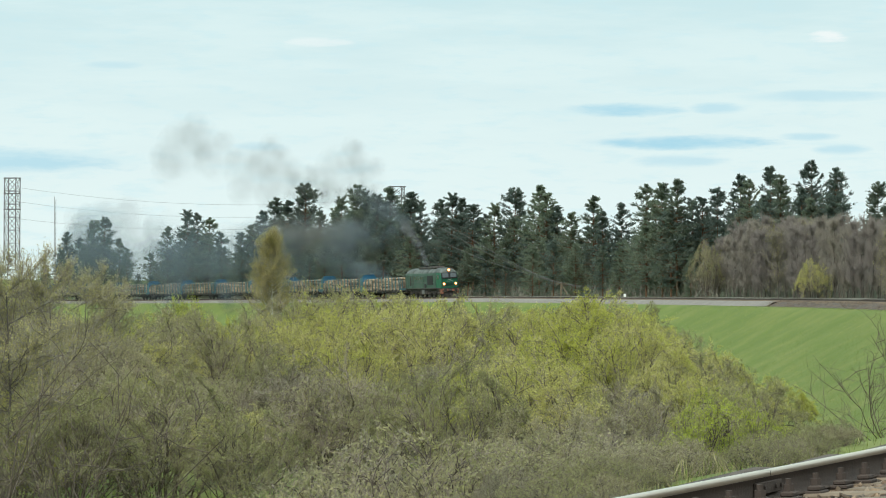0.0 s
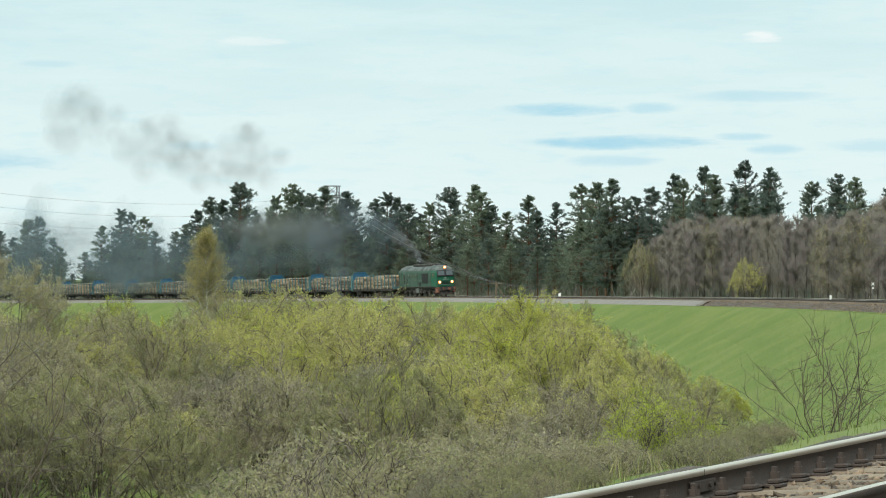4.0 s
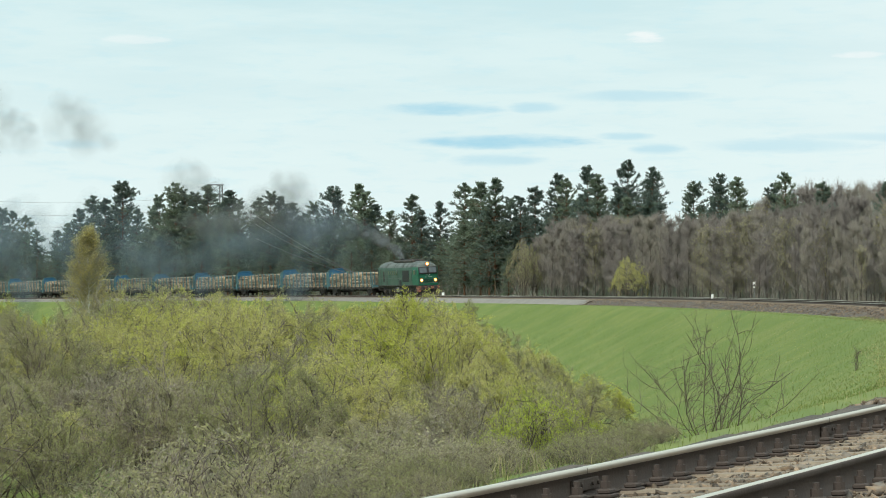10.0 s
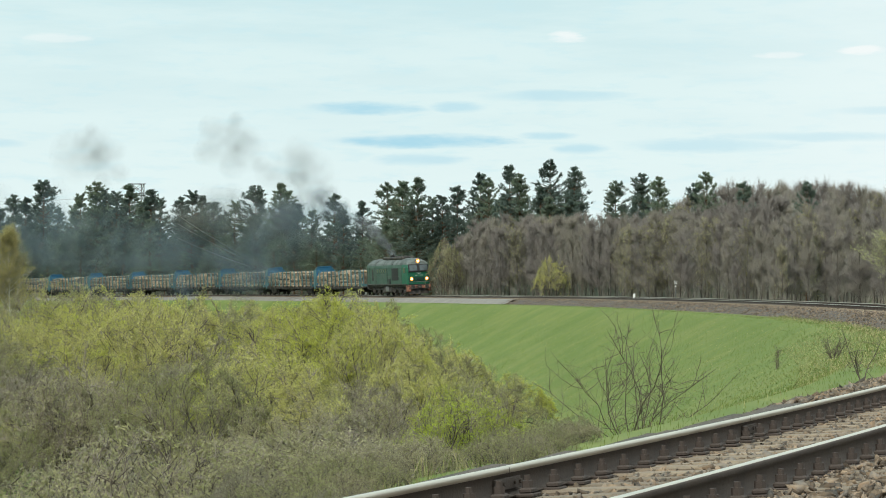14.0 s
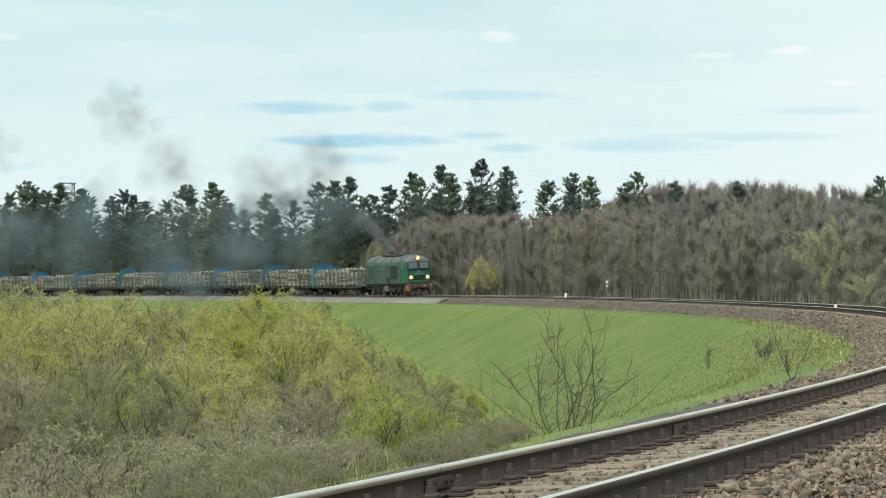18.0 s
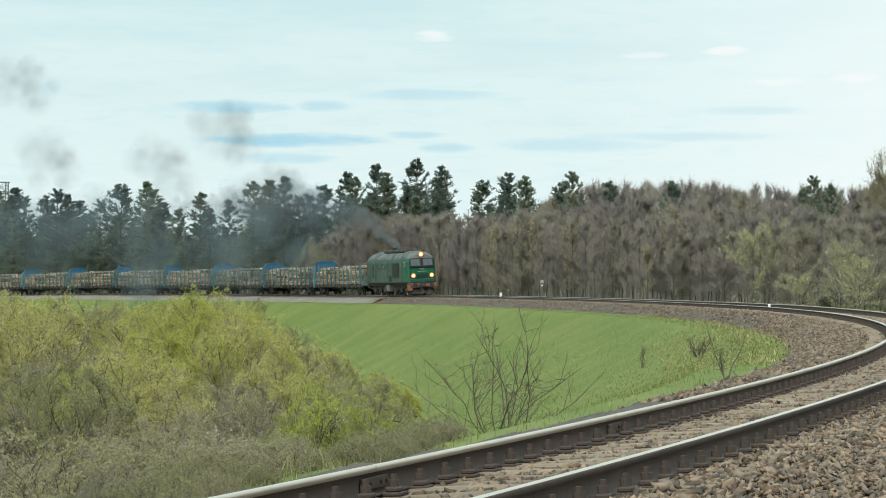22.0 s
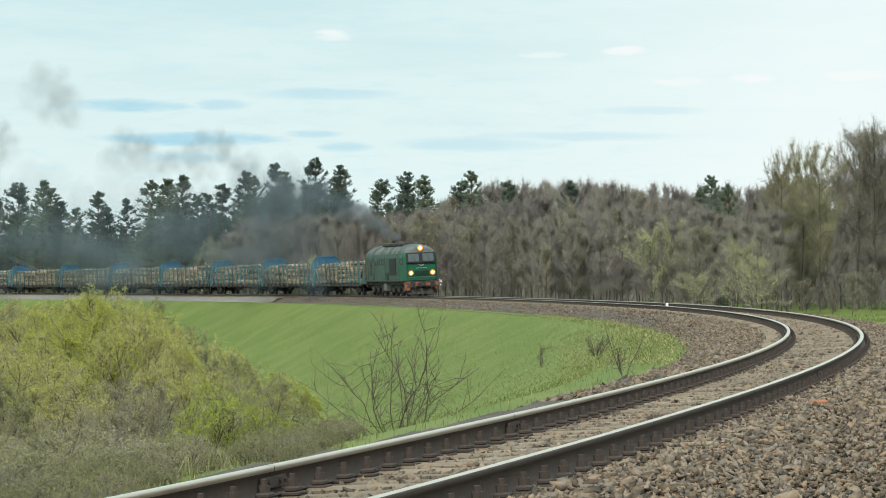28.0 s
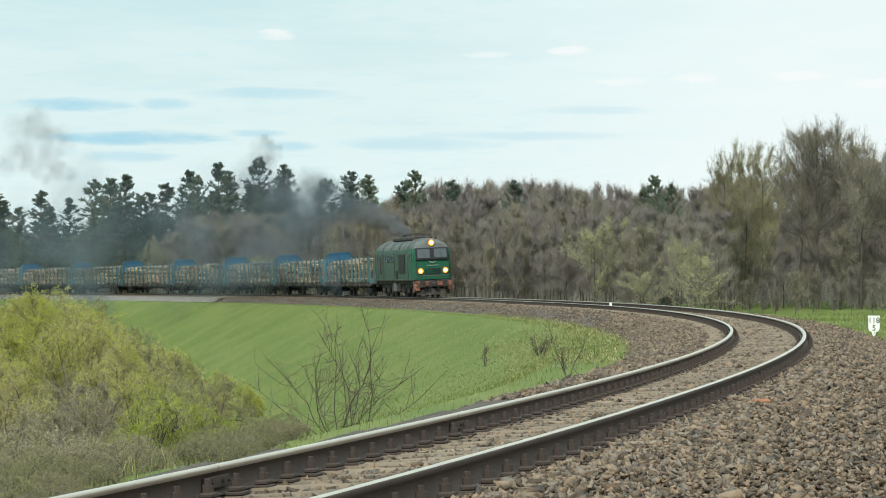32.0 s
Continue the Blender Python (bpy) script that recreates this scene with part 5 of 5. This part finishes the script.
def far_wood():
    """The depth of the woods behind the first trees."""
    n = 52000
    s = rng.uniform(90, 690, n)
    d = -rng.uniform(46, 80, n)
    x, y, _ = beside(s, d)
    ln = rng.uniform(1.5, 4.5, n)
    z = ground_z(x, y) + rng.uniform(0, 1, n) ** 1.3 * np.interp(s, [90, 330, 420, 690], [7.0, 8.0, 10.0, 8.0])
    v, f = slivers(np.stack([x, y, z], -1), rng.normal(0, 0.5, (n, 3)) + np.array([0, 0, 1]), ln, rng.uniform(0.12, 0.34, n) * np.interp(s, [90, 250, 690], [0.4, 0.8, 1.7]))
    ix = (rng.uniform(size=n) < np.interp(s, [200, 260, 330], [0.0, 0.25, 0.92])).astype(int)
    ob = new("far_wood", raw_mesh("far_wood", v, f, [M["alder"], M["pine"]], ix))
    tagged(ob, "dim depth of the mixed wood behind the line", "wood", kind="stuff")


undergrowth()
far_wood()
grass_cover()
# ---- small things beside the line ----
def wire(name, a, b, sag, r, mat, parent=None, n=14):
    a, b = np.array(a, float), np.array(b, float)
    t = np.linspace(0, 1, n + 1)[:, None]
    P = a + (b - a) * t
    P[:, 2] -= (4 * sag * t * (1 - t))[:, 0]
    v, f = tube(P, r)
    ob = new(name, raw_mesh(name, v, f, [mat]))
    ob.parent = parent
    return ob


def aim(u, yy, dist):
    """A point in space by bearing, line of sight and distance."""
    a = math.atan((u - 784) / F)
    return Vector((math.sin(a) * dist, math.cos(a) * dist, EYE + (LEVEL(u) - yy) / F * dist))


def pylon(u, yy, dist, wide, label):
    top = aim(u, yy, dist)
    x, y, z0 = spot(u, dist)
    h = top.z - z0
    p = new("power_pylon")
    p.location = (x, y, z0)
    tagged(p, label, "pylon", "power line pylons")
    body = bmesh.new()
    lv = 12
    half = lambda k: wide * (1.0 if k > lv * 0.45 else 1.0 + (lv * 0.45 - k) * 0.28) / 2
    for k in range(lv):
        za, zb, a, b = h * k / lv, h * (k + 1) / lv, half(k), half(k + 1)
        cs = ((1, 1), (1, -1), (-1, -1), (-1, 1))
        for i, (cx, cy) in enumerate(cs):
            dx, dy = cs[(i + 1) % 4]
            rod(body, (cx * a, cy * a, za), (cx * b, cy * b, zb), 0.11, seg=4)
            rod(body, (cx * a, cy * a, za), (dx * b, dy * b, zb), 0.06, seg=4)
            rod(body, (dx * a, dy * a, za), (cx * b, cy * b, zb), 0.06, seg=4)
            rod(body, (cx * b, cy * b, zb), (dx * b, dy * b, zb), 0.075, seg=4)
    part("lattice_tower", body, M["steel"], p)
    for k in (0.8, 0.9, 1.0):
        bm = bmesh.new()
        rod(bm, (-wide * 0.75, 0, h * k), (wide * 0.75, 0, h * k), 0.12, seg=4)
        part("crossarm", bm, M["steel"], p)
    return p


pylon(-1026, 310, 600, 2.7, "steel lattice power pylon rising above the trees")
pylon(-287, 323, 640, 2.9, "top of a steel lattice pylon behind the pines")
lines = new("power_lines")
tagged(lines, "thin power lines strung between pylons", "power line")
for ya, yb in ((325, 340), (350, 360), (380, 375)):
    wire("conductor", aim(-1026, ya, 600), aim(-287, yb, 640), 3.0, 0.022, M["steel"], lines)


def mast():
    top = aim(-941, 342, 520)
    x, y, z = spot(-941, 520)
    m = new("radio_mast")
    m.location = (x, y, z)
    tagged(m, "slim grey radio mast beyond the trees", "mast")
    h = top.z - z
    part("pole", one(rod, (-0.14, 0, 0), (-0.14, 0, h), 0.045, seg=6), M["steel"], m)
    part("pole", one(rod, (0.14, 0, 0), (0.14, 0, h - 0.6), 0.045, seg=6), M["steel"], m)
    for k in range(16):
        part("rung", one(rod, (-0.14, 0, h * 0.4 + k * h * 0.036), (0.14, 0, h * 0.42 + k * h * 0.036), 0.03, seg=4), M["steel"], m)


mast()


def wooden_pole():
    d = track_dist(15) + 12
    x, y, z = spot(15, d)
    top = aim(15, 492, d).z - z
    p = new("utility_pole")
    p.location = (x, y, z)
    tagged(p, "weathered utility pole with stay beside the line", "utility pole")
    part("pole", one(rod, (0, 0, -0.3), (0, 0, top), 0.14, 0.1, seg=8), M["sleeper"], p)
    part("stay", one(rod, (1.6, 0, -0.2), (0, 0, top * 0.9), 0.07, seg=6), M["sleeper"], p)
    part("crossarm", one(box, -0.8, 0.8, -0.06, 0.06, top - 0.35, top - 0.22), M["sleeper"], p)
    w = new("overhead_wires")
    tagged(w, "thin overhead wires running down to a utility pole", "overhead wire")
    for k, (u, yy) in enumerate(((-212, 377.5), (-212, 392.5), (-212, 417.5))):
        wire("wire", Vector((x, y, z + top - 0.2)) + Vector((-0.6 + 0.6 * k, 0, 0)), aim(u, yy, d - 4), 0.6, 0.035, M["steel"], w)
    for k, (u, yy) in enumerate(((180, 512), (240, 508))):
        wire("wire", Vector((x, y, z + top - 0.2)), aim(u, yy, d), 0.3, 0.03, M["steel"], w)


wooden_pole()


def marker_stone(u, yy_top, yy_base, side, wide, label):
    """A low white-painted distance stone at the trackside."""
    d = track_dist(u) + side
    b = aim(u, yy_base, d)
    h = (yy_base - yy_top) / F * d
    g = float(ground_z(b.x, b.y)[0])
    st = new("marker_stone")
    st.matrix_basis = Matrix.Translation((b.x, b.y, g - 0.1)) @ Matrix.Rotation(0.3, 4, "Z")
    tagged(st, label, "marker post", "distance markers")
    part("stone", one(box, -wide / 2, wide / 2, -wide / 3, wide / 3, 0, b.z + h - g + 0.1, 0.03), M["white"], st)
    return st


marker_stone(130, 513, 520, 3.4, 0.32, "white-painted stone marker at the trackside")
marker_stone(609, 516, 522, 3.4, 0.2, "white-painted stone marker at the trackside")
marker_stone(1082, 536, 537, 3.2, 0.14, "low white-painted stone beside the rail")


def track_sign():
    u = 682
    d = track_dist(u) + 4.5
    b = aim(u, 519, d)
    g = float(ground_z(b.x, b.y)[0])
    s = new("track_sign")
    s.location = (b.x, b.y, g)
    tagged(s, "small white trackside sign on a thin pole", "sign")
    h = aim(u, 494, d).z - g
    part("pole", one(rod, (0, 0, -0.1), (0, 0, h), 0.035, seg=6), M["steel"], s)
    for a in (0.785, -0.785):
        part("arm", one(box, -0.17, 0.17, -0.03, -0.01, -0.024, 0.024, 0, Matrix.Translation((0, 0, h - 0.12)) @ Matrix.Rotation(a, 4, "Y")), M["white"], s)
    part("plate", one(box, -0.06, 0.06, -0.03, -0.01, h - 0.52, h - 0.4), M["white"], s)


track_sign()


def kilometre_post():
    d = 92.0
    c = aim(1548, 572, d)
    g = float(ground_z(c.x, c.y)[0])
    p = new("kilometre_post")
    p.matrix_basis = Matrix.Translation((c.x, c.y, c.z)) @ Matrix.Rotation(-math.atan2(c.x, c.y), 4, "Z")
    tagged(p, "white distance post with black numbers at the grass verge", "marker post", "distance markers")
    bm = loft([[(-0.20, -0.05, 0.27), (0.20, -0.05, 0.27), (0.20, 0.05, 0.27), (-0.20, 0.05, 0.27)], [(-0.19, -0.06, -0.16), (0.19, -0.06, -0.16), (0.19, 0.06, -0.16), (-0.19, 0.06, -0.16)], [(-0.15, -0.06, -0.28), (0.15, -0.06, -0.28), (0.15, 0.06, -0.28), (-0.15, 0.06, -0.28)]])
    part("plate", bm, M["white"], p)
    part("post", one(box, -0.07, 0.07, -0.05, 0.05, g - c.z - 0.15, -0.26, 0.01), M["white"], p)
    for text, z, size in (("118", 0.02, 0.27), ("5", -0.24, 0.28)):
        cu = bpy.data.curves.new("number", "FONT")
        cu.body, cu.size, cu.align_x, cu.extrude = text, size, "CENTER", 0.004
        cu.materials.append(M["black"])
        ob = new("number", cu)
        ob.parent = p
        ob.matrix_basis = Matrix.Translation((0, -0.066, z)) @ Matrix.Rotation(math.pi / 2, 4, "X")


kilometre_post()


def rust_slab():
    c = aim(1350, 712, (EYE + 0.12) / (712 - LEVEL(1348)) * F)
    ob = new("rusty_slab")
    ob.location = (c.x, c.y, c.z)
    tagged(ob, "flat rusty orange slab lying on the ballast", "debris")
    part("slab", one(box, -0.085, 0.085, -0.1, 0.1, -0.1, 0.04, 0.015), M["rust"], ob)


rust_slab()

# ---- smoke from the engine ----
def smoke_material(name, color, dens, lo=0.1, hi=0.85):
    mat = bpy.data.materials.new(name)
    mat.use_nodes = True
    N = Nodes(mat.node_tree)
    co = N("ShaderNodeTexCoord").outputs["Object"]
    nrm = N("ShaderNodeNewGeometry").outputs["Normal"]
    face = N.math("ABSOLUTE", N("ShaderNodeSeparateXYZ", Vector=nrm).outputs[1])
    thin = N.math("MULTIPLY", N.math("POWER", face, 2.8), N.ramp(N.noise(co, 0.9, 3, 0.5, 0.4), lo, hi))
    thin = N.math("MULTIPLY", thin, dens)
    d = N("ShaderNodeBsdfDiffuse", Color=(*color, 1))
    t = N("ShaderNodeBsdfTransparent")
    out = N("ShaderNodeMixShader", Fac=thin, _1=t.outputs[0], _2=d.outputs[0])
    N("ShaderNodeOutputMaterial", Surface=out.outputs[0])
    return mat


SMOKE = [smoke_material("dense_exhaust_smoke", (0.095, 0.105, 0.11), 0.42, 0.1, 0.6), smoke_material("drifting_smoke", (0.085, 0.107, 0.122), 0.17, 0.1, 0.7), smoke_material("thin_smoke", (0.105, 0.112, 0.105), 0.24), smoke_material("blue_haze", (0.10, 0.135, 0.155), 0.21, 0.0, 0.8)]


def puff_mesh(i, mat):
    """A rounded billow: overlapping soft lobes, open at the back."""
    g = np.random.default_rng(60 + i)
    bm = bmesh.new()
    for k in range(4):
        r = 1.0 if k == 0 else g.uniform(0.45, 0.75)
        a = g.uniform(0, 6.28)
        c = Vector((0, 0, 0)) if k == 0 else Vector((math.cos(a) * 0.75, g.uniform(-0.3, 0.3), math.sin(a) * 0.75))
        bmesh.ops.create_icosphere(bm, subdivisions=3, radius=r, matrix=Matrix.Translation(c))
    bmesh.ops.delete(bm, geom=[f for f in bm.faces if f.normal.y > 0.02], context="FACES")
    me = bpy.data.meshes.new("puff")
    bm.to_mesh(me)
    bm.free()
    me.polygons.foreach_set("use_smooth", np.ones(len(me.polygons), bool))
    me.materials.append(mat)
    return me


PUFFS = [[puff_mesh(i + 5 * k, SMOKE[k]) for i in range(4)] for k in range(4)]
plume = []


def puff(size, level, age, release, wander, flat=1.0):
    ob = new("smoke_puff", PUFFS[level][len(plume) % 4])
    ob.scale = (size * flat, size, size)
    tagged(ob, "soft grey puff of diesel exhaust smoke", "smoke", "smoke over the train")
    ob.visible_shadow = False
    plume.append((ob, age, release, wander))


def smoke_at(age, emitted, wander, now, release):
    """Where smoke is that left the stack at one time and has since drifted; heavy bursts climb on by themselves."""
    x, y, z, h = along(train_s(emitted) + 10.4)
    push = np.interp(now, [0, 3, 6, 9, 13, 19, 23, 28, 32], [13, 9, 6.5, 5.5, 8, 7.5, 5.5, 5.0, 3.8])
    if age > 3.4:
        push = min(push, 5.5)
    rise = push * (1 - math.exp(-age / 1.6)) + 0.1 * age
    return Vector((x - 1.6 * age, y + 0.5 * age + 3.0 * min(age, 1.5), z + 5.0 + rise + wander * min(age, 4) * 0.3))


for k in range(36):
    age = 0.03 + 4.4 * (k / 35) ** 1.5
    puff(0.45 + 0.5 * age, 0 if age < 1.3 else 1, age, 99, rng.normal(0, 0.25), 1.0 + 0.15 * age)
# heavy bursts that leave the plume and climb over the woods: release, age then, size, two later places (time, bearing, line of sight)
BURSTS = ((-1, 0, 5, (0, -375, 302), (6, -475, 253)),
          (-1, 0, 5.4, (0, -535, 302), (6, -657, 233)),
          (-1, 0, 5.5, (0, -665, 262), (3, -736, 218)),
          (-1, 0, 4, (0, -439, 327), (5, -551, 283)),
          (7.5, 4.2, 4.6, (13, 41, 313), (19, -121, 297)),
          (6.5, 5, 4.6, (13, -92, 270), (17, -163, 216)),
          (4, 5, 5, (13, -362, 285), (16, -413, 266)),
          (14.5, 4, 4.4, (19, 200, 277), (23, 99, 228)),
          (13, 4.4, 4, (19, 78, 312), (23, -13, 288)),
          (18.5, 4, 3.6, (23, 240, 328), (28, 139, 279)),
          (23, 4.2, 2.6, (28, 240, 289), (32, 40, 285)),
          (22, 4.8, 2.6, (28, 285, 267), (32, 90, 300)),
          (27, 4.2, 1.7, (32, 470, 268), (36, 410, 238)),
          (28, 3.8, 2.0, (32, 555, 338), (36, 495, 308)))


def burst_path(release, age, one_place, two_place, shift):
    """Rides in the plume until released, then drifts through the two places and on."""
    t1, t2 = one_place[0], two_place[0]
    p1, p2 = (aim(u, yy, min(track_dist(u), 420) + 6) + shift for _, u, yy in (one_place, two_place))
    v = (p2 - p1) / (t2 - t1)

    def at(t):
        if t <= release:
            return smoke_at(age, t - age, 0, t, 99)
        if t >= t1:
            return p1 + v * (t - t1)
        k = (t - release) / (t1 - release)
        p0 = smoke_at(age, release - age, 0, release, 99)
        return p0 + (p1 - p0) * (k * k * (3 - 2 * k)) + v * ((t1 - release) * (k * k * k - k * k))
    return at


for n, (release, age, size, p, q) in enumerate(BURSTS):
    age = 3.4 + (n * 0.93) % 4.2
    for k in range(3):
        shift = Vector(((-0.9, 0.8, 0.1)[k] * size * 0.7, 0.6 * k, (0.3, -0.35, 0.7)[k] * size * 0.6)) * (0.4 if k == 0 else 1)
        puff(size * (1.0, 0.75, 0.65)[k], 2, age + 0.7 * k, burst_path(release, age + 0.7 * k, p, q, shift), 0)
# thin bluish haze trailing low over the wagons
for k in range(20):
    age = 2.6 + k * 1.15
    puff(3.8 + 0.13 * k, 3, age, 99, -5.6 + 1.0 * (k % 4), 1.9)
# ---- pieces of the track: sleepers, fastenings, joints, stones ----
PITCH = 0.545


def sleeper_mesh(i):
    g = np.random.default_rng(100 + i)
    xs = (-1.35, -0.55, 0.0, 0.55, 1.35)
    rings = []
    for x in xs:
        a, b, c = g.normal(0, 0.008, 3)
        rings.append([(-0.125 + a, x, -0.36), (0.125 + b, x, -0.36), (0.128 + b, x, -0.205 + c), (0.10 + b, x, -0.186 + c * 0.6), (-0.10 + a, x, -0.186 + c * 0.5), (-0.128 + a, x, -0.205 + c)])
    bm = loft(rings)
    me = bpy.data.meshes.new("sleeper")
    bm.to_mesh(me)
    bm.free()
    me.materials.append(M["sleeper"])
    return me


def fastening_mesh():
    bm = bmesh.new()
    box(bm, -0.08, 0.08, -0.175, 0.175, -0.192, -0.168, 0.006)
    for y in (-0.115, 0.115):
        box(bm, -0.06, 0.06, y - 0.045, y + 0.04, -0.17, -0.135, 0.01)
        rod(bm, (0, y, -0.14), (0, y, -0.092), 0.036, seg=6)
        rod(bm, (0, y, -0.094), (0, y, -0.058), 0.02, seg=6)
    me = bpy.data.meshes.new("fastening")
    bm.to_mesh(me)
    bm.free()
    me.materials.append(M["fastening"])
    return me


def joined(name, meshes, mats):
    """One mesh from (mesh, pose) pairs."""
    vs, fs, o = [], [], 0
    cache = {}
    for me, m in meshes:
        if me.name not in cache:
            cache[me.name] = (np.array([v.co for v in me.vertices]), [list(p.vertices) for p in me.polygons])
        v, f = cache[me.name]
        R = np.array(m)
        vs.append(v @ R[:3, :3].T + R[:3, 3])
        fs += [[i + o for i in p] for p in f]
        o += len(v)
    me = raw_mesh(name, np.concatenate(vs), fs, mats)
    return me


def lay_track():
    kinds, fast = [sleeper_mesh(i) for i in range(6)], fastening_mesh()
    rest, frest = [], []
    g = np.random.default_rng(5)
    for k, s in enumerate(np.arange(-6.0, 714, PITCH)):
        m = seat(s + g.normal(0, 0.012)) @ Matrix.Rotation(g.normal(0, 0.012), 4, "Z")
        me = kinds[int(g.integers(6))]
        if s < 150:
            ob = new("sleeper", me)
            ob.matrix_basis, ob.parent = m, track
        else:
            rest.append((me, m))
        for side in (1, -1):
            q = seat(s) @ Matrix.Translation((0, side * GAUGE / 2, 0))
            if s < 74:
                ob = new("fastening", fast)
                ob.matrix_basis, ob.parent = q, track
            elif s < 160:
                frest.append((fast, q))
    a = part("sleepers_beyond", joined("sleepers_beyond", rest, [M["sleeper"]]), None, track)
    b = part("fastenings_beyond", joined("fastenings_beyond", frest, [M["fastening"]]), None, track)
    tagged(a, kind="stuff"), tagged(b, kind="stuff")
    for s, side in ((3.71, 1), (10.36, 1), (32.6, 1), (22.0, -1)):
        for f in (-1, 1):
            bm = one(box, -0.24, 0.24, f * 0.016 - 0.012, f * 0.016 + 0.012, -0.14, -0.065, 0.005)
            for x in (-0.3, -0.15, 0.15, 0.3):
                rod(bm, (x * 0.7, f * 0.02, -0.1), (x * 0.7, f * 0.042, -0.1), 0.014, seg=6)
            ob = part("fishplate", bm, M["rail_side"], track)
            ob.matrix_basis = seat(s) @ Matrix.Translation((0, side * GAUGE / 2, 0))


CORNERS = np.array([[x, y, z] for x in (-1, 1) for y in (-1, 1) for z in (-1, 1)], float)
QUADS = np.array([(0, 1, 3, 2), (4, 6, 7, 5), (0, 4, 5, 1), (2, 3, 7, 6), (0, 2, 6, 4), (1, 5, 7, 3)])


def stones(x, y, z, size):
    """Crushed stones: jittered six-sided lumps, each turned its own way."""
    n = len(x)
    V = CORNERS[None] * rng.uniform(0.5, 1.0, (n, 8, 1)) + rng.normal(0, 0.34, (n, 8, 3))
    V *= rng.uniform(0.6, 1.25, (n, 1, 3)) * np.array([1.2, 0.85, 0.6])
    turn = rng.uniform(0, np.pi, n)
    q = np.stack([np.cos(turn), rng.normal(0, 0.28, n), rng.normal(0, 0.28, n), np.sin(turn)], -1)
    q /= np.linalg.norm(q, axis=1, keepdims=True)
    w, a, b, c = q.T
    R = np.stack([1 - 2 * (b * b + c * c), 2 * (a * b - c * w), 2 * (a * c + b * w), 2 * (a * b + c * w), 1 - 2 * (a * a + c * c), 2 * (b * c - a * w), 2 * (a * c - b * w), 2 * (b * c + a * w), 1 - 2 * (a * a + b * b)], -1).reshape(n, 3, 3)
    V = np.einsum("nij,nkj->nki", R, V) * (size * 0.5)[:, None, None] + np.stack([x, y, z], -1)[:, None]
    Fq = (np.arange(n) * 8)[:, None, None] + QUADS[None]
    return V.reshape(-1, 3), Fq.reshape(-1, 4)


def bed_top(d):
    return np.interp(d, [-3.7, -3.3, -2.75, -2.2, -1.45, 0, 1.45, 2.3, 2.75, 3.55, 4.1], [-1.06, -0.80, -0.46, -0.28, -0.25, -0.23, -0.25, -0.255, -0.36, -0.72, -1.06]) - CANT / GAUGE * d


def spread_stones():
    S, Dd, Z = [], [], []
    for a, b, lo, hi, dens, sz in ((-3, 8, -3.3, 0.76, 760, 0.041), (8, 20, -3.3, 0.76, 540, 0.043), (20, 46, -3.3, 0.76, 250, 0.051), (46, 100, -3.3, 4.0, 105, 0.056), (20, 46, 1.0, 4.0, 90, 0.06), (90, 275, 0.9, 4.1, 24, 0.075), (90, 200, -3.3, -0.9, 16, 0.08)):
        n = int((b - a) * (hi - lo) * dens)
        S.append(rng.uniform(a, b, n)), Dd.append(rng.uniform(lo, hi, n)), Z.append(sz * rng.lognormal(0, 0.28, n))
    S, Dd, Z = map(np.concatenate, (S, Dd, Z))
    rail = np.minimum(abs(Dd - GAUGE / 2), abs(Dd + GAUGE / 2))
    sl = abs((S + 6.0) / PITCH - np.round((S + 6.0) / PITCH)) * PITCH
    keep = (rail > 0.10) & ~((sl < 0.13) & (abs(Dd) < 1.36) & (rng.uniform(size=len(S)) < np.where(abs(Dd) < 0.7, np.where(S < 60, 0.95, 0.7), 0.3)))
    S, Dd, Z = S[keep], Dd[keep], Z[keep]
    x, y, z = beside(S, Dd)
    lift = np.where(Dd < -0.9, 0.07, np.where(abs(Dd) < 0.76, 0.035, 0.03))
    me = raw_mesh("ballast_stones", *stones(x, y, z + bed_top(Dd) + lift * rng.uniform(0.0, 1.0, len(S)), Z), [M["stone"]])
    ob = new("ballast_stones", me)
    tagged(ob, "loose brown and grey crushed stones of the ballast", "gravel", kind="stuff")


lay_track()
spread_stones()
# ---- what moves ----
def motions():
    times = np.arange(0, 32.01, 1.0)
    for i, ob in enumerate([loco] + wagons):
        off = -0.2 if i == 0 else FIRST + (i - 1) * WAGON_LEN
        size = LOCO_LEN if i == 0 else WAGON_LEN
        rows = []
        for t in times:
            s = train_s(t) + off
            a, b = Vector(beside(s + size * 0.2, 0)), Vector(beside(s + size * 0.8, 0))
            d = (a - b).normalized()
            m = Matrix.Translation(a + d * size * 0.2) @ d.to_track_quat("X", "Z").to_matrix().to_4x4() @ Matrix.Rotation(CANT / GAUGE, 4, "X")
            rows.append((float(t), m))
        walk(ob, rows)
    # smoke rides behind the stack, then is left behind and drifts
    for n, (ob, age, release, wander) in enumerate(plume):
        rows = []
        for t in np.arange(0, 32.01, 0.5):
            if callable(release):
                p = release(float(t))
            else:
                a = age + 0.10 * age * math.sin(1.3 * t + n * 2.1)
                p = smoke_at(a, t - a, wander, t, release)
            rows.append((float(t), Matrix.Translation(p) @ Euler((0, 0.16 * t * (1 if n % 2 else -1) + n, 0)).to_matrix().to_4x4()))
        walk(ob, rows)
    # wheels roll with the train
    ticks = np.arange(0, 321) / 10
    gone = 419.18 - np.array([train_s(t) for t in ticks])
    for ob, place, r in rolling:
        walk(ob, [(float(t), Matrix.Translation(place) @ Matrix.Rotation(g / r, 4, "Y")) for t, g in zip(ticks, gone)])


motions()
